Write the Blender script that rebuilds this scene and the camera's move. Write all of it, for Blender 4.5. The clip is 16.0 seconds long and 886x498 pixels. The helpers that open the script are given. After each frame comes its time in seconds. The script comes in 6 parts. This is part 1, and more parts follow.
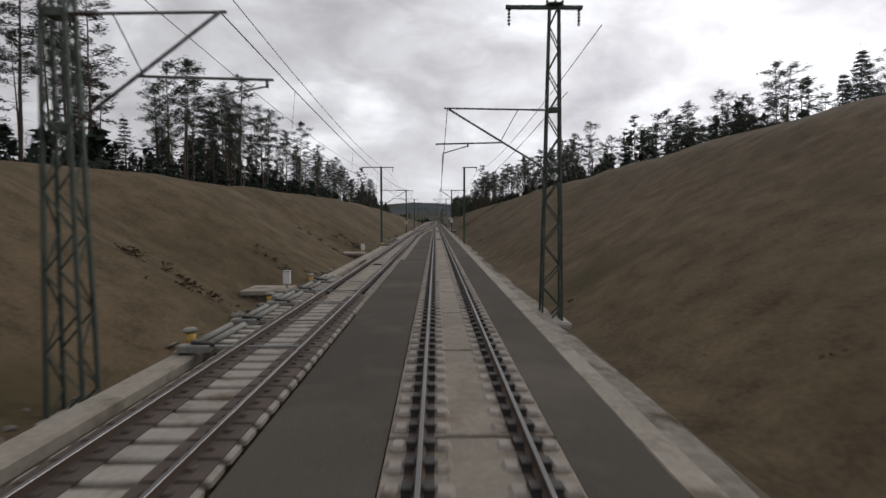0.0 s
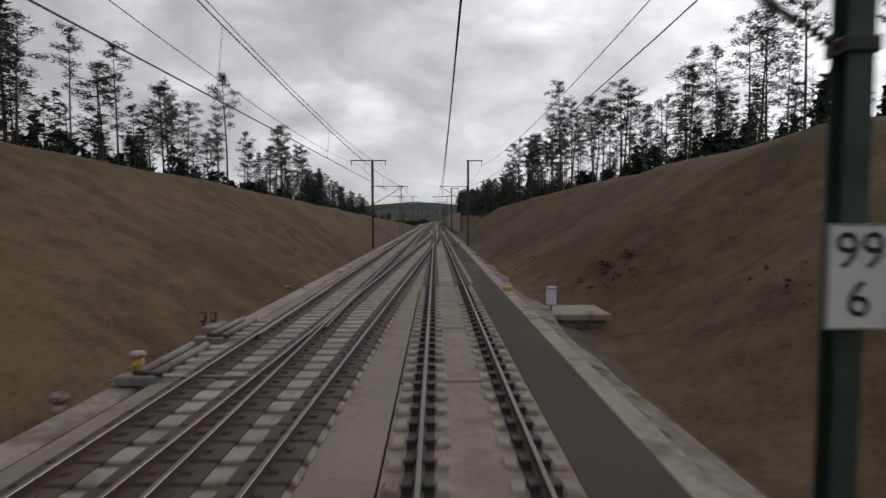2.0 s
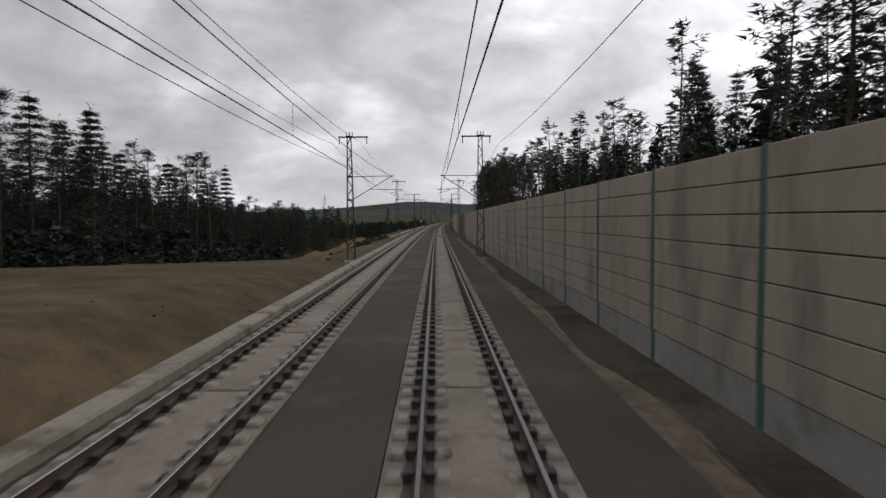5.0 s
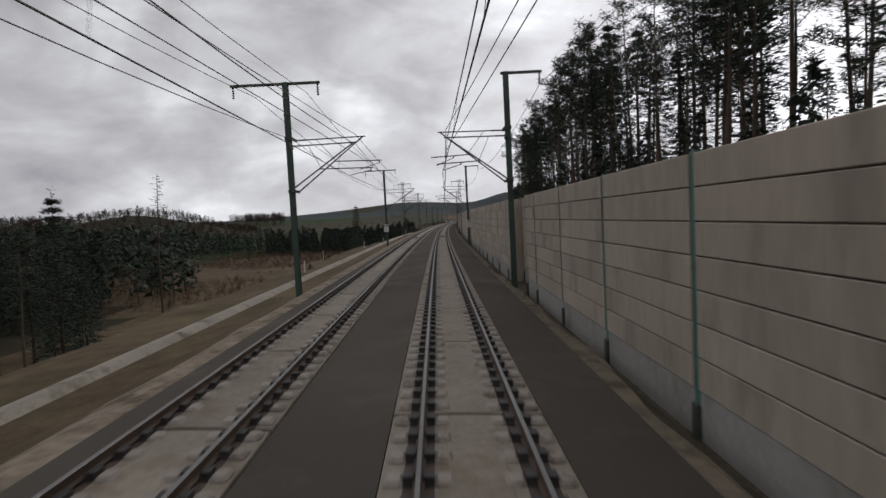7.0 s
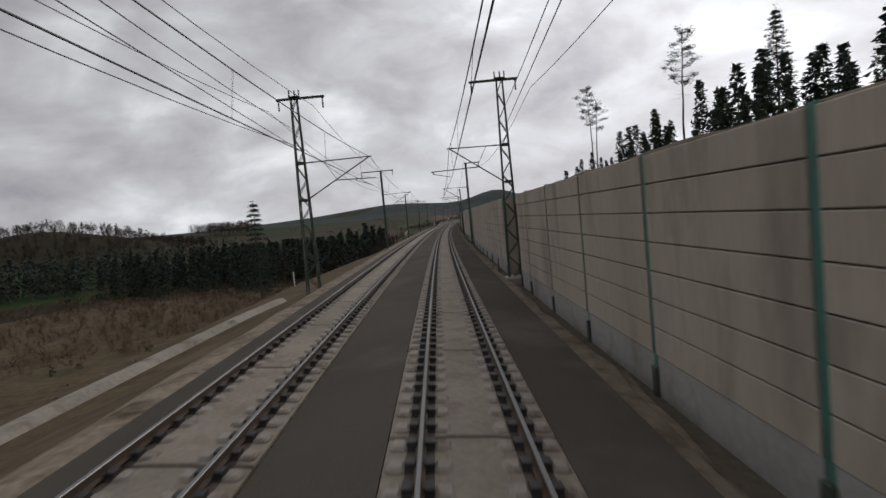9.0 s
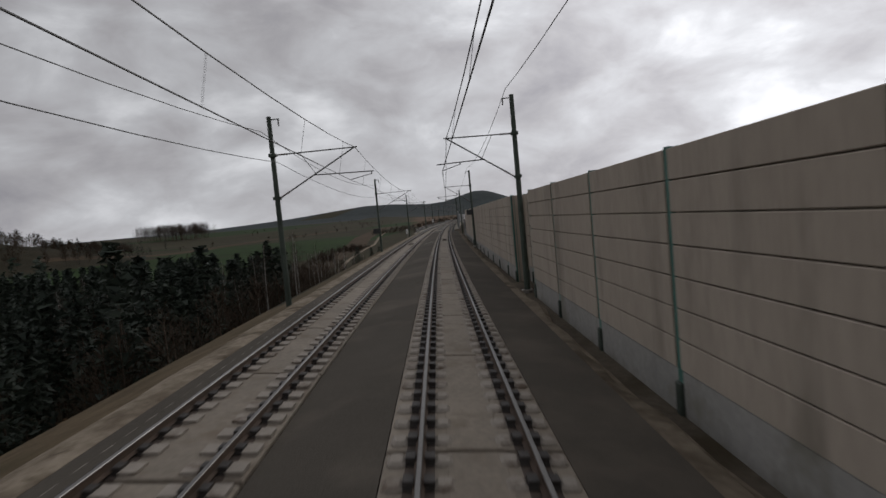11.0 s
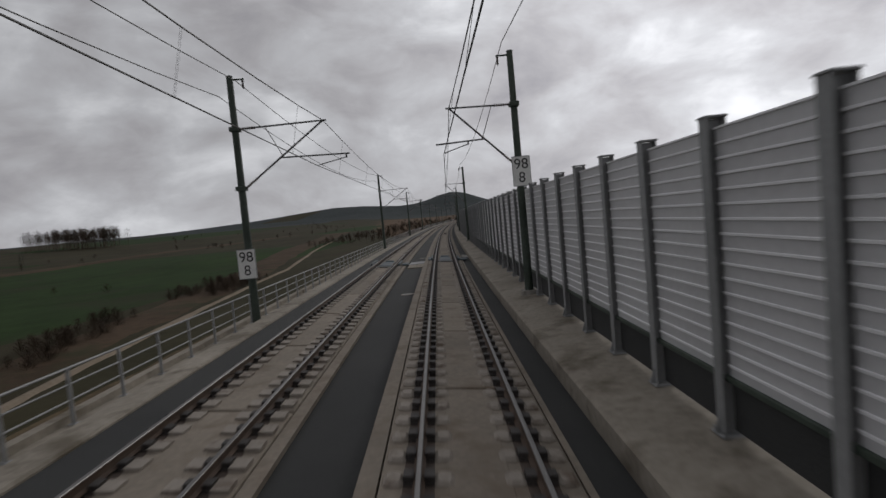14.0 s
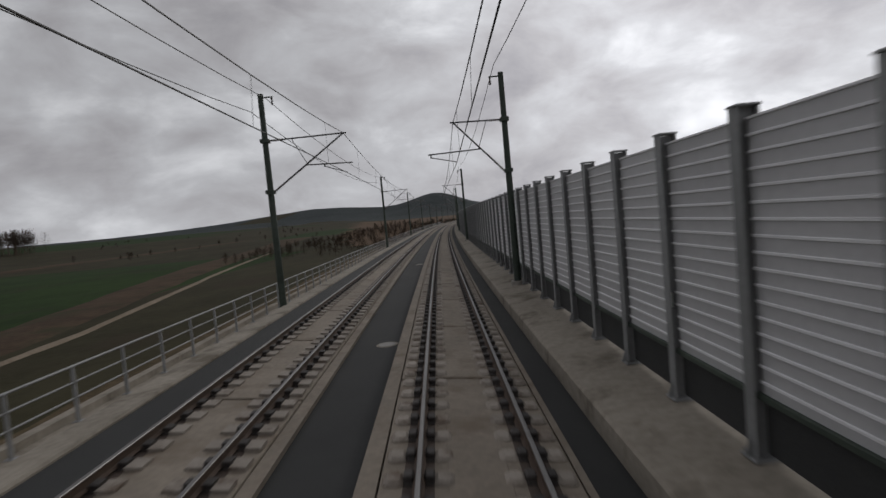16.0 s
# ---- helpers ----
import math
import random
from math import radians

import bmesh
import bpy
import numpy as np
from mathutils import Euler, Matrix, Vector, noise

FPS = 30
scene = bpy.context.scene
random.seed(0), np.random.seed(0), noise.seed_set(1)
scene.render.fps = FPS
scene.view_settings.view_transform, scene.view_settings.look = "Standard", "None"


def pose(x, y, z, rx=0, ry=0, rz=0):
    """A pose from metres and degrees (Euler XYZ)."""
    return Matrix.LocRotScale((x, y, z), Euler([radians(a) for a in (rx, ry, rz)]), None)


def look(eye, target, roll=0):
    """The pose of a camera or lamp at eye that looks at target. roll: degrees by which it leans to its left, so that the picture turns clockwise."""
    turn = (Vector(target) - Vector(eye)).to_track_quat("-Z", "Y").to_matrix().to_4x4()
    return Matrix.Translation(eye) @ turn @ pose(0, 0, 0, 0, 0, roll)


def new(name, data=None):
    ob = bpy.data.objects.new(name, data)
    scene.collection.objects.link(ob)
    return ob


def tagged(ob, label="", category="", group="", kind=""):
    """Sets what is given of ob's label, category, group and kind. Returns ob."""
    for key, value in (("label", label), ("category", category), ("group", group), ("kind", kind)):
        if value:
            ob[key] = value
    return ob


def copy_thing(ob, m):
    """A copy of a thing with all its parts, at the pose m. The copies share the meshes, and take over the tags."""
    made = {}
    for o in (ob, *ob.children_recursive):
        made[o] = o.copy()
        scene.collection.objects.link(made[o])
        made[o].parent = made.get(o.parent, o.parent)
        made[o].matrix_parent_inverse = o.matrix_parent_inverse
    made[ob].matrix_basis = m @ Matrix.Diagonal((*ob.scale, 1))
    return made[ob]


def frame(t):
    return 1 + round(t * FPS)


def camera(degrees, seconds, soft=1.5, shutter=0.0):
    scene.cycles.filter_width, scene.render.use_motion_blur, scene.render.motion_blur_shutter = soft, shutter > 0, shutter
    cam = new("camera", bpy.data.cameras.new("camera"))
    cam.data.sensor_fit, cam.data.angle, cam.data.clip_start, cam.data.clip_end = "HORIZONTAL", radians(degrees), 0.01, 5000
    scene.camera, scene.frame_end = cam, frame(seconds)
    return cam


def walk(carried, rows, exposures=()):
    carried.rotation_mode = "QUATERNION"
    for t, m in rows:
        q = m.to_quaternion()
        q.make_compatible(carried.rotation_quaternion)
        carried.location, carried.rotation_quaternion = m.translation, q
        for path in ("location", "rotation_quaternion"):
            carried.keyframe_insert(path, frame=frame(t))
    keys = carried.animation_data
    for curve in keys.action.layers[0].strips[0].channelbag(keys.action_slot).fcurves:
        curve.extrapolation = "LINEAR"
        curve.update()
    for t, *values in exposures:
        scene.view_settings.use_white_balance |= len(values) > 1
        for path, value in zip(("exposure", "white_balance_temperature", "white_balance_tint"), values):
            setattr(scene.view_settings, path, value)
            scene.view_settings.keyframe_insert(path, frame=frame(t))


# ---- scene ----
# Lengths below are full-size metres; the finished place and the camera's way are
# brought down together by SCALE, because the train runs at about 66 m/s and the
# camera may not go faster than 40 m/s.
SCALE = 0.59

# ---- the line: straight, then a transition into a right-hand curve ----
CURVE_A, CURVE_B, RADIUS, CANT = 300.0, 590.0, 3880.0, radians(5.3)
S_LO, S_HI, S_STEP = -400.0, 7000.0, 2.0
CURVE_END = 1500.0
_n = int((S_HI - S_LO) / S_STEP) + 1
_s = np.linspace(S_LO, S_HI, _n)
_k = np.clip((_s - CURVE_A) / (CURVE_B - CURVE_A), 0, 1) * (1 - np.clip((_s - CURVE_END) / 300.0, 0, 1))
_psi = np.concatenate(([0.0], np.cumsum((_k[1:] + _k[:-1]) / 2 * S_STEP / RADIUS)))
_x = np.concatenate(([0.0], np.cumsum(np.sin((_psi[1:] + _psi[:-1]) / 2) * S_STEP)))
_y = np.concatenate(([0.0], np.cumsum(np.cos((_psi[1:] + _psi[:-1]) / 2) * S_STEP))) + S_LO
LEFT = -4.5          # the other track's centre


def heading(s):
    return float(np.interp(s, _s, _psi))


def cant(s):
    return float(np.interp(s, _s, _k)) * CANT


def flat(s, u, z=0.0):
    """The point u metres right of the own track's axis and z above its rails, level."""
    h = heading(s)
    return Vector((float(np.interp(s, _s, _x)) + u * math.cos(h), float(np.interp(s, _s, _y)) - u * math.sin(h), z))


def on_track(s, u, w=0.0, centre=0.0):
    """The same with the cross-fall of the track whose axis is at centre; u counts from that axis."""
    c = cant(s)
    return flat(s, centre + u * math.cos(c) + w * math.sin(c), w * math.cos(c) - u * math.sin(c))


def edge(s, u, w=0.0):
    """Ground beside the tracks: each side keeps its own track's cross-fall."""
    if u > -2.25:
        return on_track(s, u, w)
    return on_track(s, u - LEFT, w, LEFT)


def run(t):
    """How far the train has come after t seconds."""
    return 66.38 * t - 0.057 * t * t


# ---- camera ----
cam = camera(78.8, 16.0, 1.5, 0.05)
EYE_SIDE, EYE_UP, YAW, PITCH = -0.55, 3.03, -0.84, -3.28
# seconds, small turns of the coach body against the track: yaw, pitch, roll (degrees)
SWAY = ((0.0, 0, 0, 0), (4.0, 0, 0, 0), (7.0, 0, 0, 0), (10.0, 0, 0, 0), (16.0, 0, 0, 0))


def eye(t):
    s = run(t)
    a, b, c = (float(np.interp(t, [r[0] for r in SWAY], [r[i] for r in SWAY])) for i in (1, 2, 3))
    p = on_track(s, EYE_SIDE, EYE_UP) * SCALE
    turn = Euler((0, cant(s) + radians(c), -heading(s)), "XYZ").to_matrix().to_4x4()
    return Matrix.Translation(p) @ turn @ pose(0, 0, 0, 90 + PITCH + b, 0, YAW + a)


walk(cam, [(i * 0.5, eye(i * 0.5)) for i in range(33)],
     [(0.0, 0.45), (1.5, 0.28), (4.0, 0.30), (7.0, 0.34), (8.0, 0.42), (9.2, 0.16), (11.3, -0.08), (12.5, -0.16), (16.0, -0.18)])

# ---- sky and sun: broken overcast, the sun veiled ahead to the right ----
SUN_AZ, SUN_EL = radians(38), radians(24)     # clockwise from the line's first direction
SUN_WAY = Vector((math.sin(SUN_AZ) * math.cos(SUN_EL), math.cos(SUN_AZ) * math.cos(SUN_EL), math.sin(SUN_EL)))


def make_sky():
    world = bpy.data.worlds.new("sky")
    scene.world = world
    world.use_nodes = True
    nt = world.node_tree
    nt.nodes.clear()
    N, L = nt.nodes.new, nt.links.new
    out, bg = N("ShaderNodeOutputWorld"), N("ShaderNodeBackground")
    sky = N("ShaderNodeTexSky")
    sky.sky_type, sky.sun_disc = "NISHITA", False
    sky.sun_elevation, sky.sun_rotation = SUN_EL, SUN_AZ
    co = N("ShaderNodeTexCoord")
    sep = N("ShaderNodeSeparateXYZ")
    L(co.outputs["Generated"], sep.inputs[0])

    def calc(op, a, b=None, c=None):
        n = N("ShaderNodeMath")
        n.operation = op
        for i, v in enumerate((a, b, c)):
            if v is None:
                continue
            if isinstance(v, (int, float)):
                n.inputs[i].default_value = v
            else:
                L(v, n.inputs[i])
        return n.outputs[0]

    plane = N("ShaderNodeCombineXYZ")      # clouds flattened towards the horizon
    L(sep.outputs[0], plane.inputs[0])
    L(sep.outputs[1], plane.inputs[1])
    L(calc("MULTIPLY", sep.outputs[2], 1.9), plane.inputs[2])

    def cloud(scale, detail, rough, warp, seed):
        m = N("ShaderNodeMapping")
        m.inputs["Location"].default_value = (seed, seed * 0.7, seed * 0.3)
        L(plane.outputs[0], m.inputs[0])
        n = N("ShaderNodeTexNoise")
        n.inputs["Scale"].default_value, n.inputs["Detail"].default_value = scale, detail
        n.inputs["Roughness"].default_value, n.inputs["Distortion"].default_value = rough, warp
        L(m.outputs[0], n.inputs["Vector"])
        return n.outputs["Fac"]

    big, small = cloud(2.3, 6, 0.5, 0.35, 3.1), cloud(6.0, 6, 0.55, 0.35, 9.4)
    mix = calc("ADD", calc("MULTIPLY", big, 0.62), calc("MULTIPLY", small, 0.38))
    ramp = N("ShaderNodeValToRGB")
    e = ramp.color_ramp.elements
    e[0].position, e[0].color = 0.375, (0.275, 0.27, 0.295, 1)
    e[1].position, e[1].color = 0.635, (0.70, 0.71, 0.74, 1)
    for p, col in ((0.465, (0.385, 0.38, 0.40, 1)), (0.54, (0.48, 0.485, 0.51, 1))):
        e.new(p).color = col
    L(mix, ramp.inputs[0])
    # thinner, brighter cloud towards the sun and low over the horizon
    dot = N("ShaderNodeVectorMath")
    dot.operation = "DOT_PRODUCT"
    dot.inputs[1].default_value = SUN_WAY
    L(co.outputs["Generated"], dot.inputs[0])
    near = calc("POWER", calc("MAXIMUM", dot.outputs["Value"], 0.0), 7.0)
    low = calc("POWER", calc("SUBTRACT", 1.0, calc("MAXIMUM", sep.outputs[2], 0.0)), 9.0)
    gain = calc("ADD", calc("ADD", 0.92, calc("MULTIPLY", near, 0.95)), calc("MULTIPLY", low, 0.22))
    lit = N("ShaderNodeVectorMath")
    lit.operation = "SCALE"
    L(ramp.outputs[0], lit.inputs[0])
    L(gain, lit.inputs["Scale"])
    blue = N("ShaderNodeVectorMath")
    blue.operation = "SCALE"
    blue.inputs["Scale"].default_value = 0.08
    L(sky.outputs[0], blue.inputs[0])
    gap = N("ShaderNodeMapRange")
    gap.inputs[1].default_value, gap.inputs[2].default_value = 0.69, 0.76
    L(big, gap.inputs[0])
    final = N("ShaderNodeMix")
    final.data_type = "RGBA"
    L(gap.outputs[0], final.inputs[0])
    L(lit.outputs[0], final.inputs[6])
    L(blue.outputs[0], final.inputs[7])
    L(final.outputs[2], bg.inputs[0])
    bg.inputs[1].default_value = 1.0
    L(bg.outputs[0], out.inputs[0])


make_sky()
sun = new("sun", bpy.data.lights.new("sun", "SUN"))
sun.data.energy, sun.data.angle, sun.data.color = 0.55, radians(18), (1.0, 0.96, 0.9)
sun.matrix_world = look(SUN_WAY * 100, (0, 0, 0))

# ---- materials ----
def material(name, a, b, rough=0.85, fine=12.0, coarse=0.6, bump=0.15, metal=0.0, stain=None, stretch=(1, 1, 1), vary=0.0, dist=0.02, middle=0.0, sharp=0.28):
    """Two colours mixed by coarse and fine noise, in metres of the thing; stain: a third colour in patches; vary: piece by piece."""
    m = bpy.data.materials.new(name)
    m.use_nodes = True
    nt = m.node_tree
    N, L = nt.nodes.new, nt.links.new
    sh = nt.nodes["Principled BSDF"]
    co, mp = N("ShaderNodeTexCoord"), N("ShaderNodeMapping")
    mp.inputs["Scale"].default_value = stretch
    L(co.outputs["Object"], mp.inputs[0])
    info = N("ShaderNodeObjectInfo")
    move = N("ShaderNodeVectorMath")
    move.operation = "MULTIPLY_ADD"
    for k in range(3):
        move.inputs[1].default_value[k] = 37.0
    L(info.outputs["Random"], move.inputs[0])
    L(mp.outputs[0], move.inputs[2])

    def noise_of(scale, detail):
        n = N("ShaderNodeTexNoise")
        n.inputs["Scale"].default_value, n.inputs["Detail"].default_value = scale, detail
        n.inputs["Roughness"].default_value = 0.62
        L(move.outputs[0], n.inputs["Vector"])
        return n.outputs["Fac"]

    f, c = noise_of(fine, 6), noise_of(coarse, 4)
    add = N("ShaderNodeMath")
    add.operation = "ADD"
    L(f, add.inputs[0])
    L(c, add.inputs[1])
    rng = N("ShaderNodeMapRange")
    rng.inputs[1].default_value, rng.inputs[2].default_value = 1 - sharp, 1 + sharp
    total = add.outputs[0]
    if middle:
        more = N("ShaderNodeMath")
        more.operation = "MULTIPLY_ADD"
        more.inputs[1].default_value, more.inputs[2].default_value = 1.3, -0.65
        L(noise_of(middle, 3), more.inputs[0])
        both = N("ShaderNodeMath")
        both.operation = "ADD"
        L(total, both.inputs[0])
        L(more.outputs[0], both.inputs[1])
        total = both.outputs[0]
    L(total, rng.inputs[0])
    mix = N("ShaderNodeMix")
    mix.data_type = "RGBA"
    mix.inputs[6].default_value, mix.inputs[7].default_value = (*a, 1), (*b, 1)
    L(rng.outputs[0], mix.inputs[0])
    col = mix.outputs[2]
    if stain:
        s = noise_of(coarse * 2.3, 5)
        r2 = N("ShaderNodeMapRange")
        r2.inputs[1].default_value, r2.inputs[2].default_value = 0.52, 0.68
        L(s, r2.inputs[0])
        m2 = N("ShaderNodeMix")
        m2.data_type = "RGBA"
        m2.inputs[7].default_value = (*stain, 1)
        L(r2.outputs[0], m2.inputs[0])
        L(col, m2.inputs[6])
        col = m2.outputs[2]
    if vary:
        hsv = N("ShaderNodeHueSaturation")
        r3 = N("ShaderNodeMapRange")
        r3.inputs[3].default_value, r3.inputs[4].default_value = 1 - vary, 1 + vary
        L(info.outputs["Random"], r3.inputs[0])
        L(r3.outputs[0], hsv.inputs["Value"])
        L(col, hsv.inputs["Color"])
        col = hsv.outputs[0]
    L(col, sh.inputs["Base Color"])
    sh.inputs["Roughness"].default_value, sh.inputs["Metallic"].default_value = rough, metal
    if rough >= 0.95:      # earth, grass and bark have no sheen
        sh.inputs["Specular IOR Level"].default_value = 0.1
    if bump:
        bp = N("ShaderNodeBump")
        bp.inputs["Strength"].default_value, bp.inputs["Distance"].default_value = bump, dist
        L(f, bp.inputs["Height"])
        L(bp.outputs[0], sh.inputs["Normal"])
    return m


M = {}
M["slab"] = material("slab_concrete", (0.172, 0.147, 0.118), (0.264, 0.226, 0.181), 0.9, 9, 0.5, 0.2, stain=(0.165, 0.130, 0.096), vary=0.08)
M["pad"] = material("support_concrete", (0.235, 0.208, 0.178), (0.325, 0.29, 0.25), 0.9, 14, 0.8, 0.2, stain=(0.13, 0.095, 0.07), vary=0.1)
M["kerb"] = material("kerb_concrete", (0.195, 0.172, 0.138), (0.325, 0.29, 0.24), 0.92, 7, 0.35, 0.3, stain=(0.115, 0.095, 0.068))
M["asphalt"] = material("fill_gravel", (0.060, 0.053, 0.044), (0.098, 0.087, 0.073), 0.95, 30, 0.12, 0.5, stain=(0.112, 0.097, 0.080))
M["mat"] = material("rubber_surface", (0.020, 0.021, 0.021), (0.036, 0.037, 0.036), 0.9, 25, 0.3, 0.3)
M["rail_side"] = material("rusty_steel", (0.05, 0.032, 0.022), (0.10, 0.065, 0.045), 0.8, 22, 1.0, 0.2)
M["rail_head"] = material("polished_steel", (0.13, 0.125, 0.12), (0.24, 0.235, 0.23), 0.5, 30, 0.2, 0.03, metal=1.0)
M["clip"] = material("fastening_steel", (0.02, 0.018, 0.017), (0.05, 0.042, 0.037), 0.7, 30, 2, 0.1)
M["rubble"] = material("rubble_and_soil", (0.15, 0.13, 0.105), (0.29, 0.265, 0.23), 0.96, 4, 0.5, 0.8, stain=(0.08, 0.065, 0.045), dist=0.06)
M["dusty"] = material("dusty_trough_lids", (0.120, 0.098, 0.074), (0.205, 0.172, 0.132), 0.95, 6, 0.3, 0.4, stain=(0.075, 0.060, 0.042), dist=0.03, middle=1.0)
M["earth"] = material("bare_orange_earth", (0.13, 0.082, 0.048), (0.24, 0.155, 0.092), 0.97, 2.5, 0.15, 0.6, stain=(0.085, 0.062, 0.038), dist=0.1, middle=0.6)
M["brownfield"] = material("brown_stubble_strip", (0.050, 0.034, 0.022), (0.082, 0.056, 0.036), 0.97, 0.8, 0.03, 0.3, stain=(0.045, 0.042, 0.022), dist=0.1, middle=0.1)
M["tubepaint"] = material("pale_rod_cover", (0.15, 0.148, 0.132), (0.25, 0.245, 0.22), 0.8, 8, 1.6, 0.2, stain=(0.10, 0.082, 0.062))
M["weed"] = material("winter_weeds", (0.034, 0.029, 0.015), (0.076, 0.060, 0.033), 0.95, 3, 0.3, 0)
M["bramble"] = material("bramble_leaves", (0.034, 0.042, 0.018), (0.070, 0.074, 0.036), 0.9, 3, 0.3, 0)
M["verge"] = material("verge_gravel", (0.140, 0.112, 0.082), (0.285, 0.240, 0.185), 0.96, 5, 0.4, 0.7, stain=(0.075, 0.056, 0.036), dist=0.05, middle=1.2)
M["dirt"] = material("dirt_track", (0.17, 0.135, 0.10), (0.26, 0.215, 0.165), 0.97, 2, 0.1, 0.3)
M["sleeper"] = material("sleeper_concrete", (0.22, 0.198, 0.168), (0.335, 0.303, 0.262), 0.9, 10, 0.8, 0.2, stain=(0.155, 0.118, 0.088), vary=0.14)
# rust; on the slab's rail strips this dark also paints in shade
M["rust_shade"] = material("rust_stain_and_shade", (0.045, 0.034, 0.028), (0.09, 0.065, 0.05), 0.85, 18, 1.5, 0.2)
M["yellow"] = material("yellow_paint", (0.50, 0.31, 0.07), (0.60, 0.40, 0.11), 0.6, 9, 1, 0.05)
M["grey"] = material("grey_cabinet_paint", (0.30, 0.31, 0.31), (0.40, 0.41, 0.41), 0.6, 8, 0.7, 0.08)
M["blue"] = material("blue_grey_steel_plate", (0.045, 0.065, 0.078), (0.075, 0.10, 0.115), 0.6, 8, 0.5, 0.15, metal=0.2, stain=(0.09, 0.085, 0.075))
M["exit"] = material("exit_sign_green", (0.02, 0.20, 0.13), (0.03, 0.26, 0.17), 0.5, 8, 1, 0)
M["dark"] = material("dark_equipment", (0.016, 0.017, 0.018), (0.03, 0.031, 0.032), 0.6, 12, 1, 0.05)
M["straw"] = material("dry_straw", (0.11, 0.074, 0.043), (0.22, 0.152, 0.090), 0.95, 3, 0.2, 0)
M["redtwig"] = material("reddish_twigs", (0.070, 0.042, 0.028), (0.125, 0.080, 0.055), 0.95, 4, 0.3, 0)
M["soil"] = material("formation_gravel", (0.070, 0.058, 0.044), (0.14, 0.118, 0.092), 0.97, 6, 0.2, 0.6, stain=(0.060, 0.048, 0.032), dist=0.05)
M["grass"] = material("dry_grass", (0.057, 0.042, 0.025), (0.138, 0.103, 0.062), 0.97, 7.0, 0.055, 0.14, stain=(0.064, 0.052, 0.027), dist=0.04, middle=0.7, sharp=0.36)
M["green"] = material("winter_crop", (0.013, 0.030, 0.006), (0.024, 0.048, 0.010), 0.97, 0.5, 0.012, 0.3, stain=(0.026, 0.032, 0.013), dist=0.1, middle=0.06)
M["meadow"] = material("pale_meadow", (0.028, 0.026, 0.013), (0.046, 0.041, 0.022), 0.97, 0.6, 0.012, 0.3, stain=(0.040, 0.031, 0.019), dist=0.1, middle=0.06)
M["plough"] = material("ploughed_field", (0.085, 0.055, 0.034), (0.13, 0.085, 0.052), 0.97, 0.8, 0.02, 0.4, dist=0.1, middle=0.05)
M["woodfloor"] = material("forest_floor", (0.020, 0.020, 0.012), (0.045, 0.036, 0.022), 0.98, 1.4, 0.06, 0.5, dist=0.2)
# distant wood: the bluish grey puts distance haze into the base colour
M["fartree_haze"] = material("far_wood", (0.032, 0.040, 0.042), (0.054, 0.063, 0.064), 0.98, 0.05, 0.006, 0.5, dist=3)
M["panel"] = material("brown_concrete_panel", (0.335, 0.285, 0.232), (0.425, 0.365, 0.30), 0.92, 5, 0.3, 0.25, stain=(0.245, 0.212, 0.172), stretch=(1, 1, 0.25), vary=0.06)
M["plinth"] = material("grey_plinth", (0.24, 0.235, 0.22), (0.34, 0.33, 0.31), 0.92, 6, 0.3, 0.3, stain=(0.2, 0.19, 0.16))
M["greenpost"] = material("green_painted_steel", (0.045, 0.135, 0.112), (0.065, 0.18, 0.148), 0.55, 8, 0.4, 0.1, stain=(0.05, 0.075, 0.06))
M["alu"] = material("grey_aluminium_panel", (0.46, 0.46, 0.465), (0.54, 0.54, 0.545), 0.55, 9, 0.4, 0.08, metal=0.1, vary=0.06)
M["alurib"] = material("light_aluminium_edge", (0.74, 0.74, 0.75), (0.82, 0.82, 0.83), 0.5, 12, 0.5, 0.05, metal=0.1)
M["galv"] = material("galvanised_steel", (0.22, 0.225, 0.225), (0.30, 0.305, 0.305), 0.55, 10, 0.6, 0.1, metal=0.25, vary=0.06)
M["mast"] = material("mast_steel", (0.034, 0.048, 0.037), (0.068, 0.085, 0.067), 0.65, 9, 0.4, 0.15, metal=0.2, stain=(0.03, 0.042, 0.032), vary=0.12)
M["mastgreen"] = material("green_mast_paint", (0.030, 0.056, 0.042), (0.060, 0.098, 0.076), 0.6, 9, 0.4, 0.12, metal=0.1, stain=(0.036, 0.048, 0.036), vary=0.12)
M["foundation"] = material("mast_foundation", (0.22, 0.21, 0.19), (0.34, 0.32, 0.29), 0.92, 6, 0.4, 0.3, stain=(0.14, 0.12, 0.1))
M["tube"] = material("cantilever_aluminium", (0.10, 0.10, 0.10), (0.17, 0.17, 0.17), 0.5, 14, 1, 0.05, metal=0.5)
M["insulator"] = material("brown_insulator", (0.035, 0.02, 0.016), (0.06, 0.035, 0.028), 0.3, 20, 2, 0.02)
M["wire"] = material("weathered_copper", (0.020, 0.020, 0.020), (0.035, 0.034, 0.033), 0.6, 20, 1, 0)
M["white"] = material("white_sign_plate", (0.62, 0.62, 0.60), (0.74, 0.74, 0.72), 0.6, 8, 1, 0.03)
M["ink"] = material("black_sign_paint", (0.012, 0.012, 0.012), (0.02, 0.02, 0.02), 0.6, 8, 1, 0)
M["bark"] = material("pine_bark", (0.045, 0.035, 0.028), (0.11, 0.085, 0.066), 0.95, 7, 0.5, 0.5, stretch=(1, 1, 0.3), vary=0.25, dist=0.04)
M["birch"] = material("birch_bark", (0.16, 0.15, 0.135), (0.34, 0.32, 0.29), 0.9, 6, 0.9, 0.3, stretch=(1, 1, 2.5), vary=0.2)
M["needle"] = material("pine_needles", (0.014, 0.024, 0.014), (0.036, 0.050, 0.028), 0.8, 3, 0.4, 0, vary=0.3)
